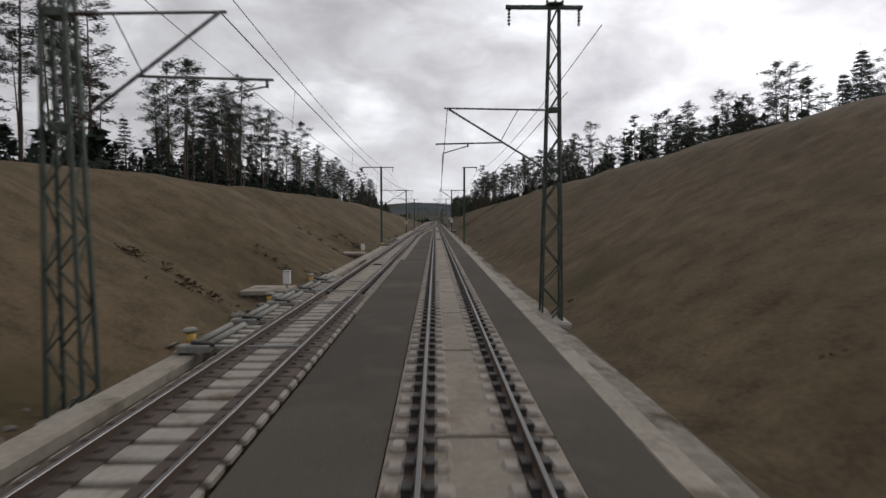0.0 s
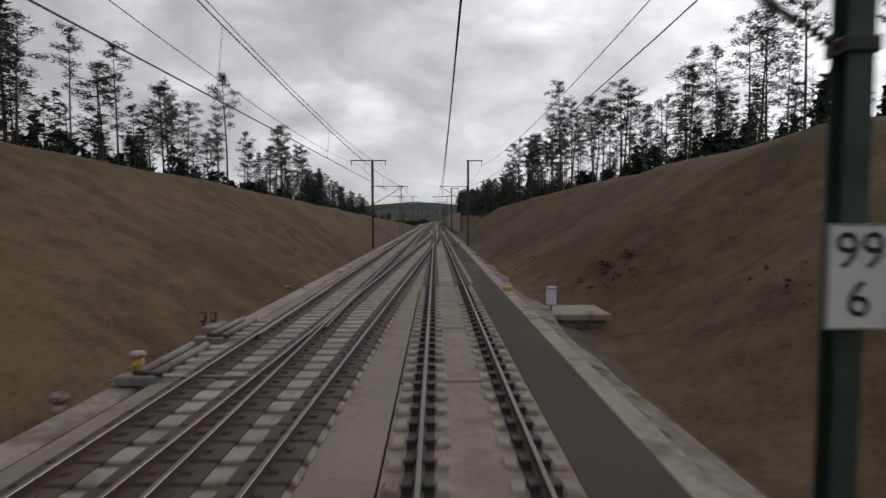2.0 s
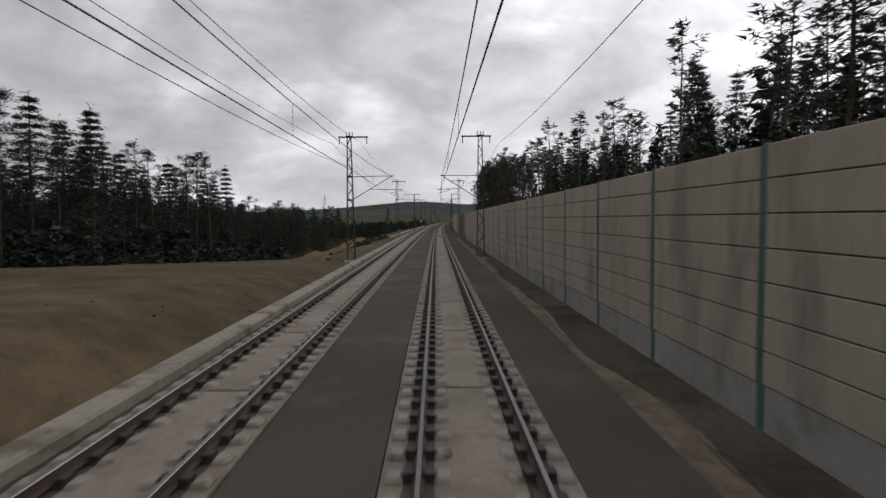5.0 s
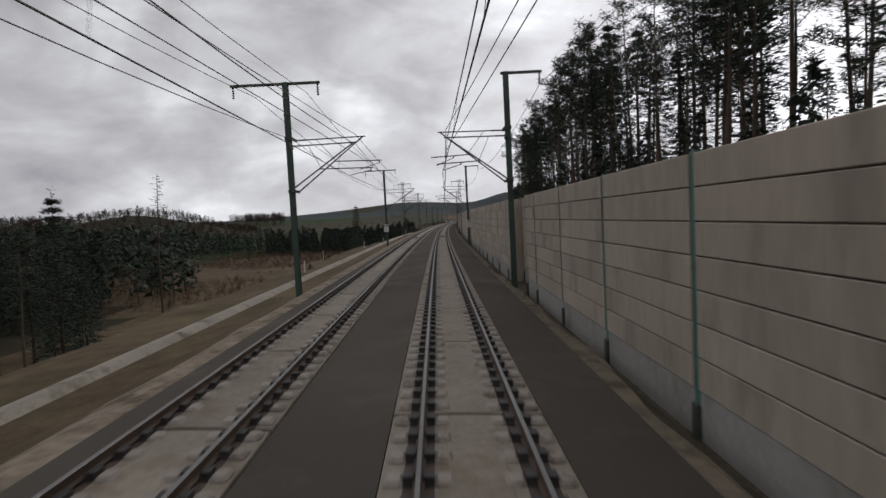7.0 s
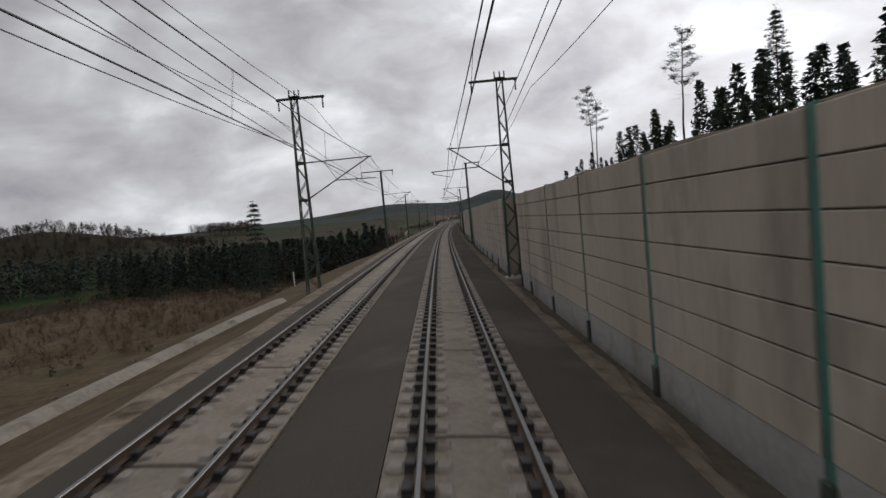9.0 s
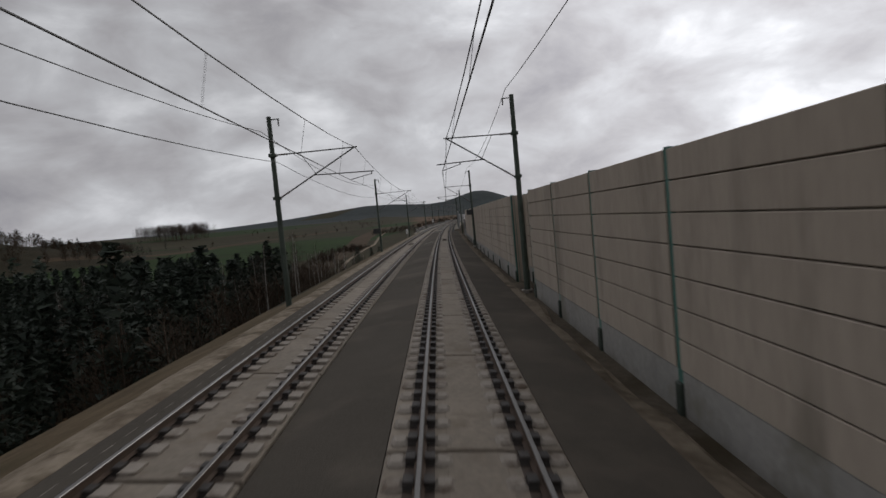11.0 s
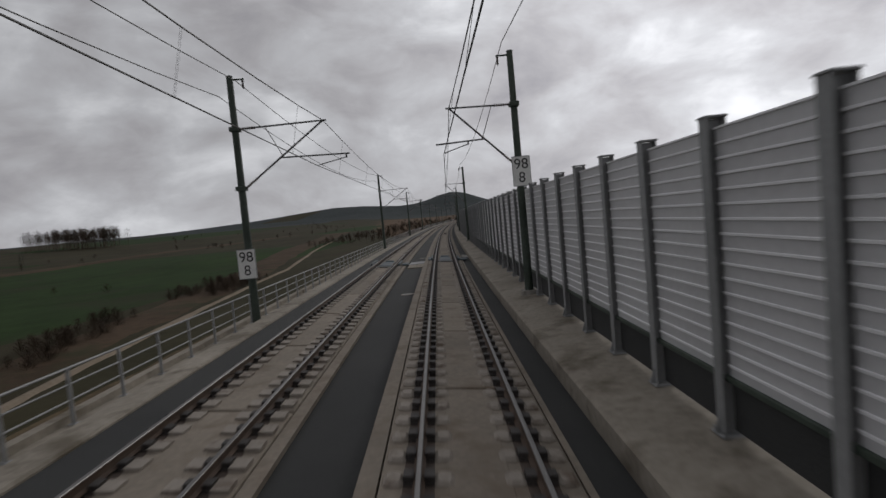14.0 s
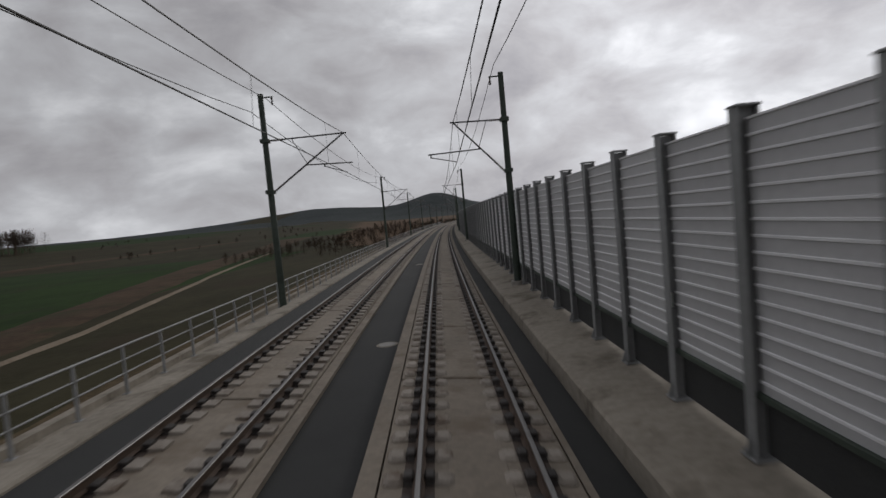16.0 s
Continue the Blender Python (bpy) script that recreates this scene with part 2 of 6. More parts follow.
M["spruce"] = material("spruce_needles", (0.010, 0.020, 0.013), (0.026, 0.038, 0.022), 0.8, 3, 0.4, 0, vary=0.3)
M["darktwig"] = material("dark_twigs", (0.030, 0.021, 0.014), (0.058, 0.042, 0.029), 0.95, 4, 0.3, 0)
M["twig"] = material("bare_twigs", (0.045, 0.035, 0.028), (0.085, 0.068, 0.055), 0.95, 4, 0.5, 0, vary=0.2)


def add_ribs(m, period, depth):
    """Fine upright ribs cast into the panels."""
    nt = m.node_tree
    N, L = nt.nodes.new, nt.links.new
    co, wave, bp = N("ShaderNodeTexCoord"), N("ShaderNodeTexWave"), N("ShaderNodeBump")
    wave.bands_direction = "Y"
    wave.inputs["Scale"].default_value, wave.inputs["Distortion"].default_value = 0.314 / period, 0.4
    L(co.outputs["Object"], wave.inputs["Vector"])
    bp.inputs["Strength"].default_value, bp.inputs["Distance"].default_value = 0.35, depth
    L(wave.outputs["Fac"], bp.inputs["Height"])
    sh = nt.nodes["Principled BSDF"]
    L(sh.inputs["Normal"].links[0].from_socket, bp.inputs["Normal"])
    L(bp.outputs[0], sh.inputs["Normal"])


add_ribs(M["panel"], 0.14, 0.012)

# ---- building helpers ----
def mesh_of(name, verts, faces, mats, index=None, smooth=False):
    me = bpy.data.meshes.new(name)
    me.from_pydata([tuple(v) for v in verts], [], faces)
    for m in mats:
        me.materials.append(m)
    if index is not None:
        me.polygons.foreach_set("material_index", index)
    if smooth:
        me.polygons.foreach_set("use_smooth", [True] * len(me.polygons))
    me.update()
    return me


def part(name, me, parent, label=""):
    ob = new(name, me)
    ob.parent = parent
    return tagged(ob, label)


def thing(name, label, category, group="", kind="", at=None):
    ob = new(name)
    if at is not None:
        ob.matrix_basis = at
    return tagged(ob, label, category, group, kind)


class Shape:
    """Collects boxes, tubes and strips into one mesh."""

    def __init__(self):
        self.v, self.f, self.i = [], [], []

    def add(self, verts, faces, mat=0):
        n = len(self.v)
        self.v += [Vector(p) for p in verts]
        self.f += [[n + k for k in f] for f in faces]
        self.i += [mat] * len(faces)
        return self

    def box(self, size, at=(0, 0, 0), turn=None, bevel=0.0, mat=0):
        x, y, z = (k / 2 for k in size)
        b = min(bevel, x * 0.6, y * 0.6)
        if b > 0:      # upright edges chamfered, and the top
            ring = [(-x + b, -y), (x - b, -y), (x, -y + b), (x, y - b), (x - b, y), (-x + b, y), (-x, y - b), (-x, -y + b)]
            top = [(p * (x - b) / x, q * (y - b) / y) for p, q in ring]
            vs = [(p, q, -z) for p, q in ring] + [(p, q, z - b) for p, q in ring] + [(p, q, z) for p, q in top]
            fs = [list(range(7, -1, -1)), list(range(16, 24))]
            fs += [[r * 8 + k, r * 8 + (k + 1) % 8, r * 8 + 8 + (k + 1) % 8, r * 8 + 8 + k] for r in (0, 1) for k in range(8)]
        else:
            vs = [(i * x, j * y, k * z) for k in (-1, 1) for j in (-1, 1) for i in (-1, 1)]
            fs = [[0, 2, 3, 1], [4, 5, 7, 6], [0, 1, 5, 4], [1, 3, 7, 5], [3, 2, 6, 7], [2, 0, 4, 6]]
        m = Matrix.Translation(at) @ (turn.to_4x4() if turn else Matrix())
        return self.add([m @ Vector(p) for p in vs], fs, mat)

    def tube(self, a, b, r, r2=None, n=6, mat=0, caps=True):
        a, b = Vector(a), Vector(b)
        q = (b - a).to_track_quat("Z", "Y").to_matrix()
        r2 = r if r2 is None else r2
        vs = [p + q @ Vector((math.cos(k * math.tau / n) * w, math.sin(k * math.tau / n) * w, 0)) for p, w in ((a, r), (b, r2)) for k in range(n)]
        fs = [[k, (k + 1) % n, n + (k + 1) % n, n + k] for k in range(n)]
        if caps:
            fs += [list(range(n - 1, -1, -1)), list(range(n, 2 * n))]
        return self.add(vs, fs, mat)

    def line(self, points, r, n=5, mat=0):
        points = [Vector(p) for p in points]
        rings = []
        for k, p in enumerate(points):
            way = points[min(k + 1, len(points) - 1)] - points[max(k - 1, 0)]
            q = way.to_track_quat("Z", "Y").to_matrix()
            rings += [p + q @ Vector((math.cos(j * math.tau / n) * r, math.sin(j * math.tau / n) * r, 0)) for j in range(n)]
        fs = [[k * n + j, k * n + (j + 1) % n, (k + 1) * n + (j + 1) % n, (k + 1) * n + j] for k in range(len(points) - 1) for j in range(n)]
        return self.add(rings, fs, mat)

    def mesh(self, name, mats, smooth=False):
        return mesh_of(name, self.v, self.f, mats, self.i, smooth)


def stations(a, b, step):
    n = max(1, round((b - a) / step))
    return [a + (b - a) * k / n for k in range(n + 1)]


def sweep(shape, profile, where, ss, closed=True, mat=0, mats=None, ends=True):
    """A profile of (u, w) drawn along the line; where(s, u, w) gives the points."""
    n = len(profile)
    vs = [where(s, u, w) for s in ss for u, w in profile]
    k_end = n if closed else n - 1
    base = len(shape.v)
    for k in range(k_end):
        j = (k + 1) % n
        shape.add([], [], 0)
        m = mats[k] if mats else mat
        shape.f += [[base + i * n + k, base + (i + 1) * n + k, base + (i + 1) * n + j, base + i * n + j] for i in range(len(ss) - 1)]
        shape.i += [m] * (len(ss) - 1)
    shape.v += vs
    if closed and ends:
        shape.f += [[base + k for k in range(n - 1, -1, -1)], [base + (len(ss) - 1) * n + k for k in range(n)]]
        shape.i += [mat, mat]
    return shape


def at_line(s, u, z=0.0, level=True, centre=0.0):
    """A pose on the line: x to the right, y along the rails."""
    h = heading(s)
    p = flat(s, u, z) if level else on_track(s, u, z, centre)
    r = Euler((0, 0 if level else cant(s), -h), "XYZ").to_matrix().to_4x4()
    return Matrix.Translation(p) @ r


def own(s, u, w):
    return on_track(s, u, w)


def other(s, u, w):
    return on_track(s, u, w, LEFT)


def between(s, u, a=-3.02, b=-1.50, lows=(-0.34, -0.60)):
    """A pose on the fill between the tracks, which slopes from one slab's edge to the other's."""
    p, q = edge(s, a, lows[0]), edge(s, b, lows[1])
    slope = math.atan2(q.z - p.z, b - a)
    return Matrix.Translation(p.lerp(q, (u - a) / (b - a))) @ Euler((0, -slope, -heading(s)), "XYZ").to_matrix().to_4x4()



# ---- terrain ----
BRIDGE_A, BRIDGE_B = 852.0, 1330.0
LEFT_TOP = ((-400, 4.0), (0, 6.0), (60, 6.6), (120, 7.4), (170, 6.8), (220, 5.2), (262, 3.6), (300, 2.4), (335, 1.4), (375, -0.6), (430, -4.5), (480, -9.0), (540, -11.0),
            (590, -11.3), (640, -11.3), (690, -12), (760, -13), (860, -15), (1100, -15), (1400, -9), (1800, -2), (7000, 0))
RIGHT_TOP = ((-400, 9.0), (0, 9.4), (60, 9.6), (120, 9.2), (170, 8.0), (220, 7.6), (262, 6.4), (300, 4.6), (360, 4.4), (500, 5.6), (640, 8.5), (710, 8.5), (760, 3.0), (800, -4), (850, -13), (1100, -14),
             (1300, -8), (1800, -1), (7000, 0))


def table(rows, s):
    return float(np.interp(s, [r[0] for r in rows], [r[1] for r in rows]))


def smooth(a, b, x):
    k = min(1.0, max(0.0, (x - a) / (b - a)))
    return k * k * (3 - 2 * k)


HILLS = (  # bearing, distance, height, half width, half depth
    (-0.42, 4600, 26, 700, 600), (-0.20, 5200, 48, 620, 700), (-0.04, 5200, 98, 520, 700), (0.137, 4900, 108, 230, 500), (0.12, 5300, 70, 700, 700), (0.33, 5200, 84, 620, 700), (0.5, 4600, 60, 700, 600))


def knoll(s, u):
    """The low wooded hill across the valley."""
    return 30 * math.exp(-((s - 1100) / 130) ** 2 - ((u + 425) / 85) ** 2) + 27 * math.exp(-((s - 1090) / 150) ** 2 - ((u + 630) / 170) ** 2)


def far_height(s, u):
    """The country beyond the line: a valley to the left, a ridge behind it, hills ahead."""
    d = abs(u)
    valley = table(LEFT_TOP if u < 0 else RIGHT_TOP, s)
    if u < 0:
        z = valley + (8 + 9 * smooth(300, 1500, s)) * smooth(260, 900, d) + 6 * smooth(500, 1700, d) * smooth(-300, 900, s)
    else:
        z = valley + 10 * smooth(60, 300, d) * (1 - smooth(600, 900, s)) + 30 * smooth(300, 1500, d) * smooth(900, 1800, s)
    z += smooth(1500, 3200, s) * 9 + (knoll(s, u) if u < 0 else 0)
    p = flat(s, u)
    for az, dist, hz, across, deep in HILLS:
        dx, dy = p.x - dist * math.sin(az), p.y - dist * math.cos(az)
        a, b = dx * math.cos(az) - dy * math.sin(az), dx * math.sin(az) + dy * math.cos(az)
        z += hz * math.exp(-(a / across) ** 2 - (b / deep) ** 2)
    z += 2.2 * smooth(40, 200, d) * noise.noise(Vector((s * 0.006, u * 0.006, 1.7)))
    return z


def ground(s, u):
    """Height of the ground over the rails."""
    base = -1.05
    if s > BRIDGE_A - 14 and s < BRIDGE_B + 60:
        base += (-14.2 + 1.05) * smooth(BRIDGE_A - 12, BRIDGE_A + 16, s) * (1 - smooth(BRIDGE_B - 60, BRIDGE_B + 50, s))
    foot = -7.6 if u < 0 else (4.6 if s < 264 else 4.6 + 2.9 * smooth(264, 274, s))
    for s0, way in ((27.5, -1), (56.0, -1), (153.0, 1)):      # level places for the equipment boxes
        if way * u > 0:
            foot += way * 2.3 * (1 - smooth(2.5, 6.0, abs(s - s0)))
    a = (foot - u) if u < 0 else (u - foot)
    if a <= 0:
        return base
    top = table(LEFT_TOP if u < 0 else RIGHT_TOP, s)
    lump = 0.35 * noise.noise(Vector((s * 0.11, u * 0.11, 0))) + 0.12 * noise.noise(Vector((s * 0.5, u * 0.5, 5)))
    lump *= smooth(0, 3, a) if s < 420 or u > 0 else smooth(5, 9, a)
    if top > base:
        rise = base + a * 0.62
        k = top - rise
        z = rise if k > 1.2 else top - 1.2 * math.exp(-(1.2 - k) / 1.2) if k < 1.2 else rise
    else:
        lip = 6.0 + 4.0 * smooth(430, 460, s) * (1 - smooth(560, 610, s)) - 1.6 * smooth(640, 690, s)
        fall = base - (0.10 + 0.10 * smooth(640, 690, s)) * min(a, lip) - max(0.0, a - lip) * 0.55 if u < 0 and s < 800 else base - max(0.0, a - 1.5) * 0.5
        k = fall - top
        z = fall if k > 1.5 else top + 1.5 * math.exp(-(1.5 - k) / 1.5)
    w = smooth(30, 90, a)
    return (z + lump) * (1 - w) + far_height(s, u) * w


def zone(s, u):
    """0 dry grass, 1 forest floor, 2 crop, 3 meadow, 4 ploughed, 5 far wood in a haze tint"""
    d = abs(u)
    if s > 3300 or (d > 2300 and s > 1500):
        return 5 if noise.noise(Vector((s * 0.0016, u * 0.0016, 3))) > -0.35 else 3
    if u < 0:
        if s < 330:
            return 1 if d > 24 else 0
        if s < 760:
            if d < (36 if s < 450 else 36 + (s - 450) * 0.2 if s < 570 else 105):
                return 0
            return 1 if d < 420 else (3 if noise.noise(Vector((s * 0.004, u * 0.004, 8))) > 0 else 2)
        if s < 912 and 11 < d < 80:
            return 1
        if d < 46:
            return 0
        if s > 1380:
            if s > 2900:
                return 3
            if 26 < d < 70 + 0.30 * (s - 1380):
                return 4
            return 2 if noise.noise(Vector((s * 0.0012, u * 0.0035, 14))) > 0.12 else 3
        if knoll(s, u) > 3:
            return 1
        if d < 95:
            return 3
        n = noise.noise(Vector((s * 0.0022, u * 0.0045, 4)))
        return 2 if d < 330 or n > -0.12 else 3
    if u < 9 and 264 < s < 860:
        return 6
    if s < 700:
        return 1 if u > 22 else 0
    return 3 if d > 30 else 0


def make_terrain():
    ss = stations(-120, 1340, 4.0) + [1340 + 14 * k ** 1.35 for k in range(1, 84)]
    half = [0, 3, 5, 6, 7, 8, 9, 10, 11, 12.5, 14, 15.5, 17, 19, 21, 23, 25, 28, 31, 34, 38, 42, 46, 52, 60, 70, 80, 95, 110, 130, 150, 175, 200, 230, 265, 300, 340, 390, 440, 500,
            570, 650, 740, 840, 960, 1100, 1260, 1450, 1700, 2000, 2400, 2900]
    us = [-k for k in half[:0:-1]] + half
    vs = [flat(s, u, ground(s, u)) for s in ss for u in us]
    n = len(us)
    fs, idx = [], []
    for i in range(len(ss) - 1):
        for j in range(n - 1):
            fs.append((i * n + j, i * n + j + 1, (i + 1) * n + j + 1, (i + 1) * n + j))
            idx.append(zone((ss[i] + ss[i + 1]) / 2, (us[j] + us[j + 1]) / 2))
    me = mesh_of("ground", vs, fs, [M[k] for k in ("grass", "woodfloor", "green", "meadow", "plough", "fartree_haze", "soil")], idx, True)
    tagged(new("ground", me), "brown winter grass slopes, forest floor and green fields", "ground", kind="structure")


make_terrain()

# ---- the formation between and beside the tracks ----
LINE_A, LINE_B = -60.0, 1700.0


def make_formation():
    ss = stations(LINE_A, BRIDGE_A, 6)
    sh = Shape()
    sweep(sh, [(-9.9, -1.75), (-7.3, -0.66), (-5.8, -0.5), (-3.2, -0.42), (-1.2, -0.42), (1.2, -0.42), (2.3, -0.5), (3.4, -0.62), (4.3, -0.95), (5.4, -1.25)], edge, ss, closed=False, mats=[1] + [0] * 8)
    tagged(new("trackbed", sh.mesh("trackbed", [M["soil"], M["grass"]])), "grey-brown gravel formation under the two tracks", "track bed", kind="structure")
    ss = stations(BRIDGE_B, LINE_B, 8)
    sh = Shape()
    sweep(sh, [(-12, -3), (-7.3, -0.62), (-5.8, -0.5), (-1.2, -0.42), (2.3, -0.5), (3.4, -0.62), (8, -3)], edge, ss, closed=False)
    tagged(new("trackbed", sh.mesh("trackbed", [M["soil"]])), "grey gravel formation beyond the bridge", "track bed", kind="structure")
    # dark fill between the slabs and to their right
    for a, b, mid, side, words in ((LINE_A, 300.0, (-3.22, -1.26), (1.26, 2.52), "asphalt"), (300.0, 848.0, (-3.22, -1.26), (1.26, 2.92), "asphalt"), (848.0, 864.0, (-3.22, -1.26), (1.26, 2.92), "mat"), (874.0, BRIDGE_B, (-3.02, -1.50), (1.36, 2.06), "mat"), (BRIDGE_B, LINE_B, (-3.22, -1.26), (1.26, 2.52), "asphalt")):
        ss = stations(a, b, 6)
        sh = Shape()
        low = (-0.34, -0.60) if words == "mat" else (-0.25, -0.25)
        sweep(sh, [(mid[0], -0.8), (mid[0], low[0]), (mid[1], low[1]), (mid[1], -0.8)], edge, ss)
        tagged(new("fill_middle", sh.mesh("fill_middle", [M[words]])), "dark grey fill between the two tracks", "ground fill", kind="structure")
        sh = Shape()
        sweep(sh, [(side[0], -0.8), (side[0], -0.26), (side[1], -0.32), (side[1], -0.8)], edge, stations(a, 874.0, 6) if b == 864.0 else ss)
        tagged(new("fill_side", sh.mesh("fill_side", [M[words]])), "dark grey strip beside the slab track", "ground fill", kind="structure")
    # kerbs: cable trough with lids on both sides, their outer edges worn and overgrown
    def ragged(s, u, w):
        if u > 3.2 or u < -7.2:
            n = noise.noise(Vector((s * 0.23, u, 2))) + 0.5 * noise.noise(Vector((s * 0.9, u, 6)))
            u += n * 0.3
            w += 0.08 * n
        return edge(s, u, w)

    sh = Shape()
    sweep(sh, [(2.54, -0.7), (2.54, -0.36), (2.57, -0.33), (3.0, -0.33), (3.02, -0.345), (3.5, -0.42), (3.6, -0.9)], ragged, stations(LINE_A, 300, 1.5), mats=[0, 0, 0, 0, 1, 1, 1])
    tagged(new("kerb_right", sh.mesh("kerb_right", [M["kerb"], M["rubble"]])), "weathered pale concrete cable trough along the track", "kerb", kind="structure")
    sh = Shape()
    sweep(sh, [(2.94, -0.8), (2.94, -0.37), (2.98, -0.345), (3.34, -0.36), (3.38, -0.40), (3.6, -0.52), (3.7, -1.0)], ragged, stations(300, 851, 1.5), mats=[1, 1, 1, 1, 0, 0, 0])
    tagged(new("kerb_right", sh.mesh("kerb_right", [M["verge"], M["dusty"]])), "dusty brown cable trough along the foot of the noise wall", "kerb", kind="structure")
    sh = Shape()
    sweep(sh, [(-8.1, -1.15), (-7.6, -0.74), (-7.15, -0.52), (-7.0, -0.36), (-6.92, -0.28), (-6.46, -0.30), (-6.40, -0.36), (-6.40, -0.8)], ragged, stations(LINE_A, 446, 1.5), mats=[1, 1, 0, 0, 0, 0, 0, 0])
    tagged(new("kerb_left", sh.mesh("kerb_left", [M["kerb"], M["rubble"]])), "weathered pale concrete cable trough along the far track", "kerb", kind="structure")
    # farther on a dark strip and a gravel verge take its place
    sh = Shape()
    sweep(sh, [(-6.12, -0.8), (-6.11, -0.27), (-6.0, -0.17), (-5.40, -0.122), (-5.38, -0.6)], edge, stations(446, 858, 6))
    tagged(new("fill_side", sh.mesh("fill_side", [M["asphalt"]])), "dark grey strip beside the far slab track", "ground fill", kind="structure")
    sh = Shape()
    sweep(sh, [(-8.3, -1.5), (-7.7, -0.86), (-7.25, -0.55), (-6.85, -0.36), (-6.5, -0.29), (-6.16, -0.27), (-6.13, -0.9)], ragged, stations(446, 858, 1.5))
    tagged(new("verge", sh.mesh("verge", [M["verge"]])), "pale brown gravel verge at the top of the embankment", "verge", kind="structure")


make_formation()


def strip(name, words, category, mat, pts, wide, lift=0.06, grow=0.0):
    """A path or ditch laid along the ground through points (s, u)."""
    sh = Shape()
    rows = []
    for (s0, u0), (s1, u1) in zip(pts, pts[1:]):
        n = max(2, int(math.hypot(s1 - s0, u1 - u0) / 4))
        rows += [(s0 + (s1 - s0) * i / n, u0 + (u1 - u0) * i / n) for i in range(n)]
    vs, fs = [], []
    for k, (s, u) in enumerate(rows):
        a, b = rows[max(0, k - 1)], rows[min(len(rows) - 1, k + 1)]
        ds, du = b[0] - a[0], b[1] - a[1]
        ln = math.hypot(ds, du) or 1
        w = wide * (1 + 0.25 * noise.noise(Vector((s * 0.05, u * 0.05, 3)))) + grow * k / len(rows)
        for j in (-1, -0.4, 0.4, 1):
            ss, uu = s - du / ln * j * w / 2, u + ds / ln * j * w / 2
            vs.append(flat(ss, uu, ground(ss, uu) + (lift if abs(j) < 1 else -0.1)))
    for k in range(len(rows) - 1):
        fs += [[k * 4 + j, k * 4 + 4 + j, k * 4 + 5 + j, k * 4 + 1 + j] for j in range(3)]
    tagged(new(name, mesh_of(name, vs, fs, [mat], None, True)), words, category, kind="structure")


strip("drain_channel", "pale concrete drainage channel on the embankment", "drain", M["kerb"], ((455, -11.6), (520, -11.6), (560, -11.9), (600, -11.9), (622, -11.3), (632, -10.2)), 1.2, 0.25)
strip("farm_track", "pale dirt farm track through the valley fields", "path", M["dirt"], ((900, -40), (994, -57), (1110, -73), (1156, -76), (1237, -92), (1253, -96), (1385, -122)), 2.6, 0.35)

strip("stubble_strip", "brown stubble strip between the farm track and the green crop", "field", M["brownfield"], ((905, -54), (994, -68), (1110, -85), (1156, -92), (1237, -110), (1253, -114), (1385, -142), (1600, -190)), 14, 0.3, 20)
strip("field_edge", "dull brown field edge between two green crops", "field", M["brownfield"], ((1120, -330), (1300, -345), (1500, -330), (1700, -300)), 34, 0.5)

# ---- slab tracks ----
RAIL = [(-0.075, -0.172), (0.075, -0.172), (0.075, -0.160), (0.012, -0.142), (0.009, -0.05), (0.034, -0.04), (0.036, -0.012), (0.026, 0.0), (-0.026, 0.0), (-0.036, -0.012), (-0.034, -0.04),
        (-0.009, -0.05), (-0.012, -0.142), (-0.075, -0.160)]


def make_rail(where, u, label):
    ob = thing("rail", label, "rail", "running rails")
    ss = stations(LINE_A, LINE_B, 5)
    for name, prof, mats in (("foot", RAIL[:4] + RAIL[12:], [0] * 6), ("web", [RAIL[3], RAIL[4], RAIL[11], RAIL[12]], [0] * 4), ("head", RAIL[4:12], [0, 0, 1, 1, 1, 0, 0, 0])):
        sh = Shape()
        sweep(sh, [(u + a, b) for a, b in prof], where, ss, mats=mats)
        part(name, sh.mesh(name, [M["rail_side"], M["rail_head"]], False), ob, "polished running surface" if name == "head" else "")
    return ob


for where in (own, other):
    for u in (-0.753, 0.753):
        make_rail(where, u, "steel running rail with polished head and rusty web")

SLAB_L = 5.2


def slab_mesh():
    """One precast slab: a raised middle panel, shoulders and strips under the rails coloured with rust and shade."""
    sh = Shape()
    n = SLAB_L - 0.11
    half = [(0.38, -0.19), (0.40, -0.2), (0.56, -0.208), (0.95, -0.212), (1.22, -0.215), (1.24, -0.235), (1.24, -0.42)]
    prof = [(-u, w) for u, w in half[::-1]] + half
    k = len(prof)
    vs = [(u, y, w - (0.02 if abs(y) > n / 2 - 0.01 and w > -0.3 else 0)) for y in (-n / 2, -n / 2 + 0.02, n / 2 - 0.02, n / 2) for u, w in prof]
    for j in range(k - 1):
        mid = (abs(prof[j][0]) + abs(prof[j + 1][0])) / 2
        sh.add([], [], 0)
        sh.f += [[i * k + j, i * k + j + 1, (i + 1) * k + j + 1, (i + 1) * k + j] for i in range(3)]
        # rail strips: rust dust and the recess's shadow, both put into the colour
        sh.i += [1 if 0.6 < mid < 0.9 and prof[j][1] > -0.3 else 0] * 3
    sh.v = [Vector(p) for p in vs]
    sh.f += [list(range(k - 1, -1, -1)), [3 * k + j for j in range(k)]]
    sh.i += [0, 0]
    return sh.mesh("slab", [M["slab"], M["rust_shade"]])


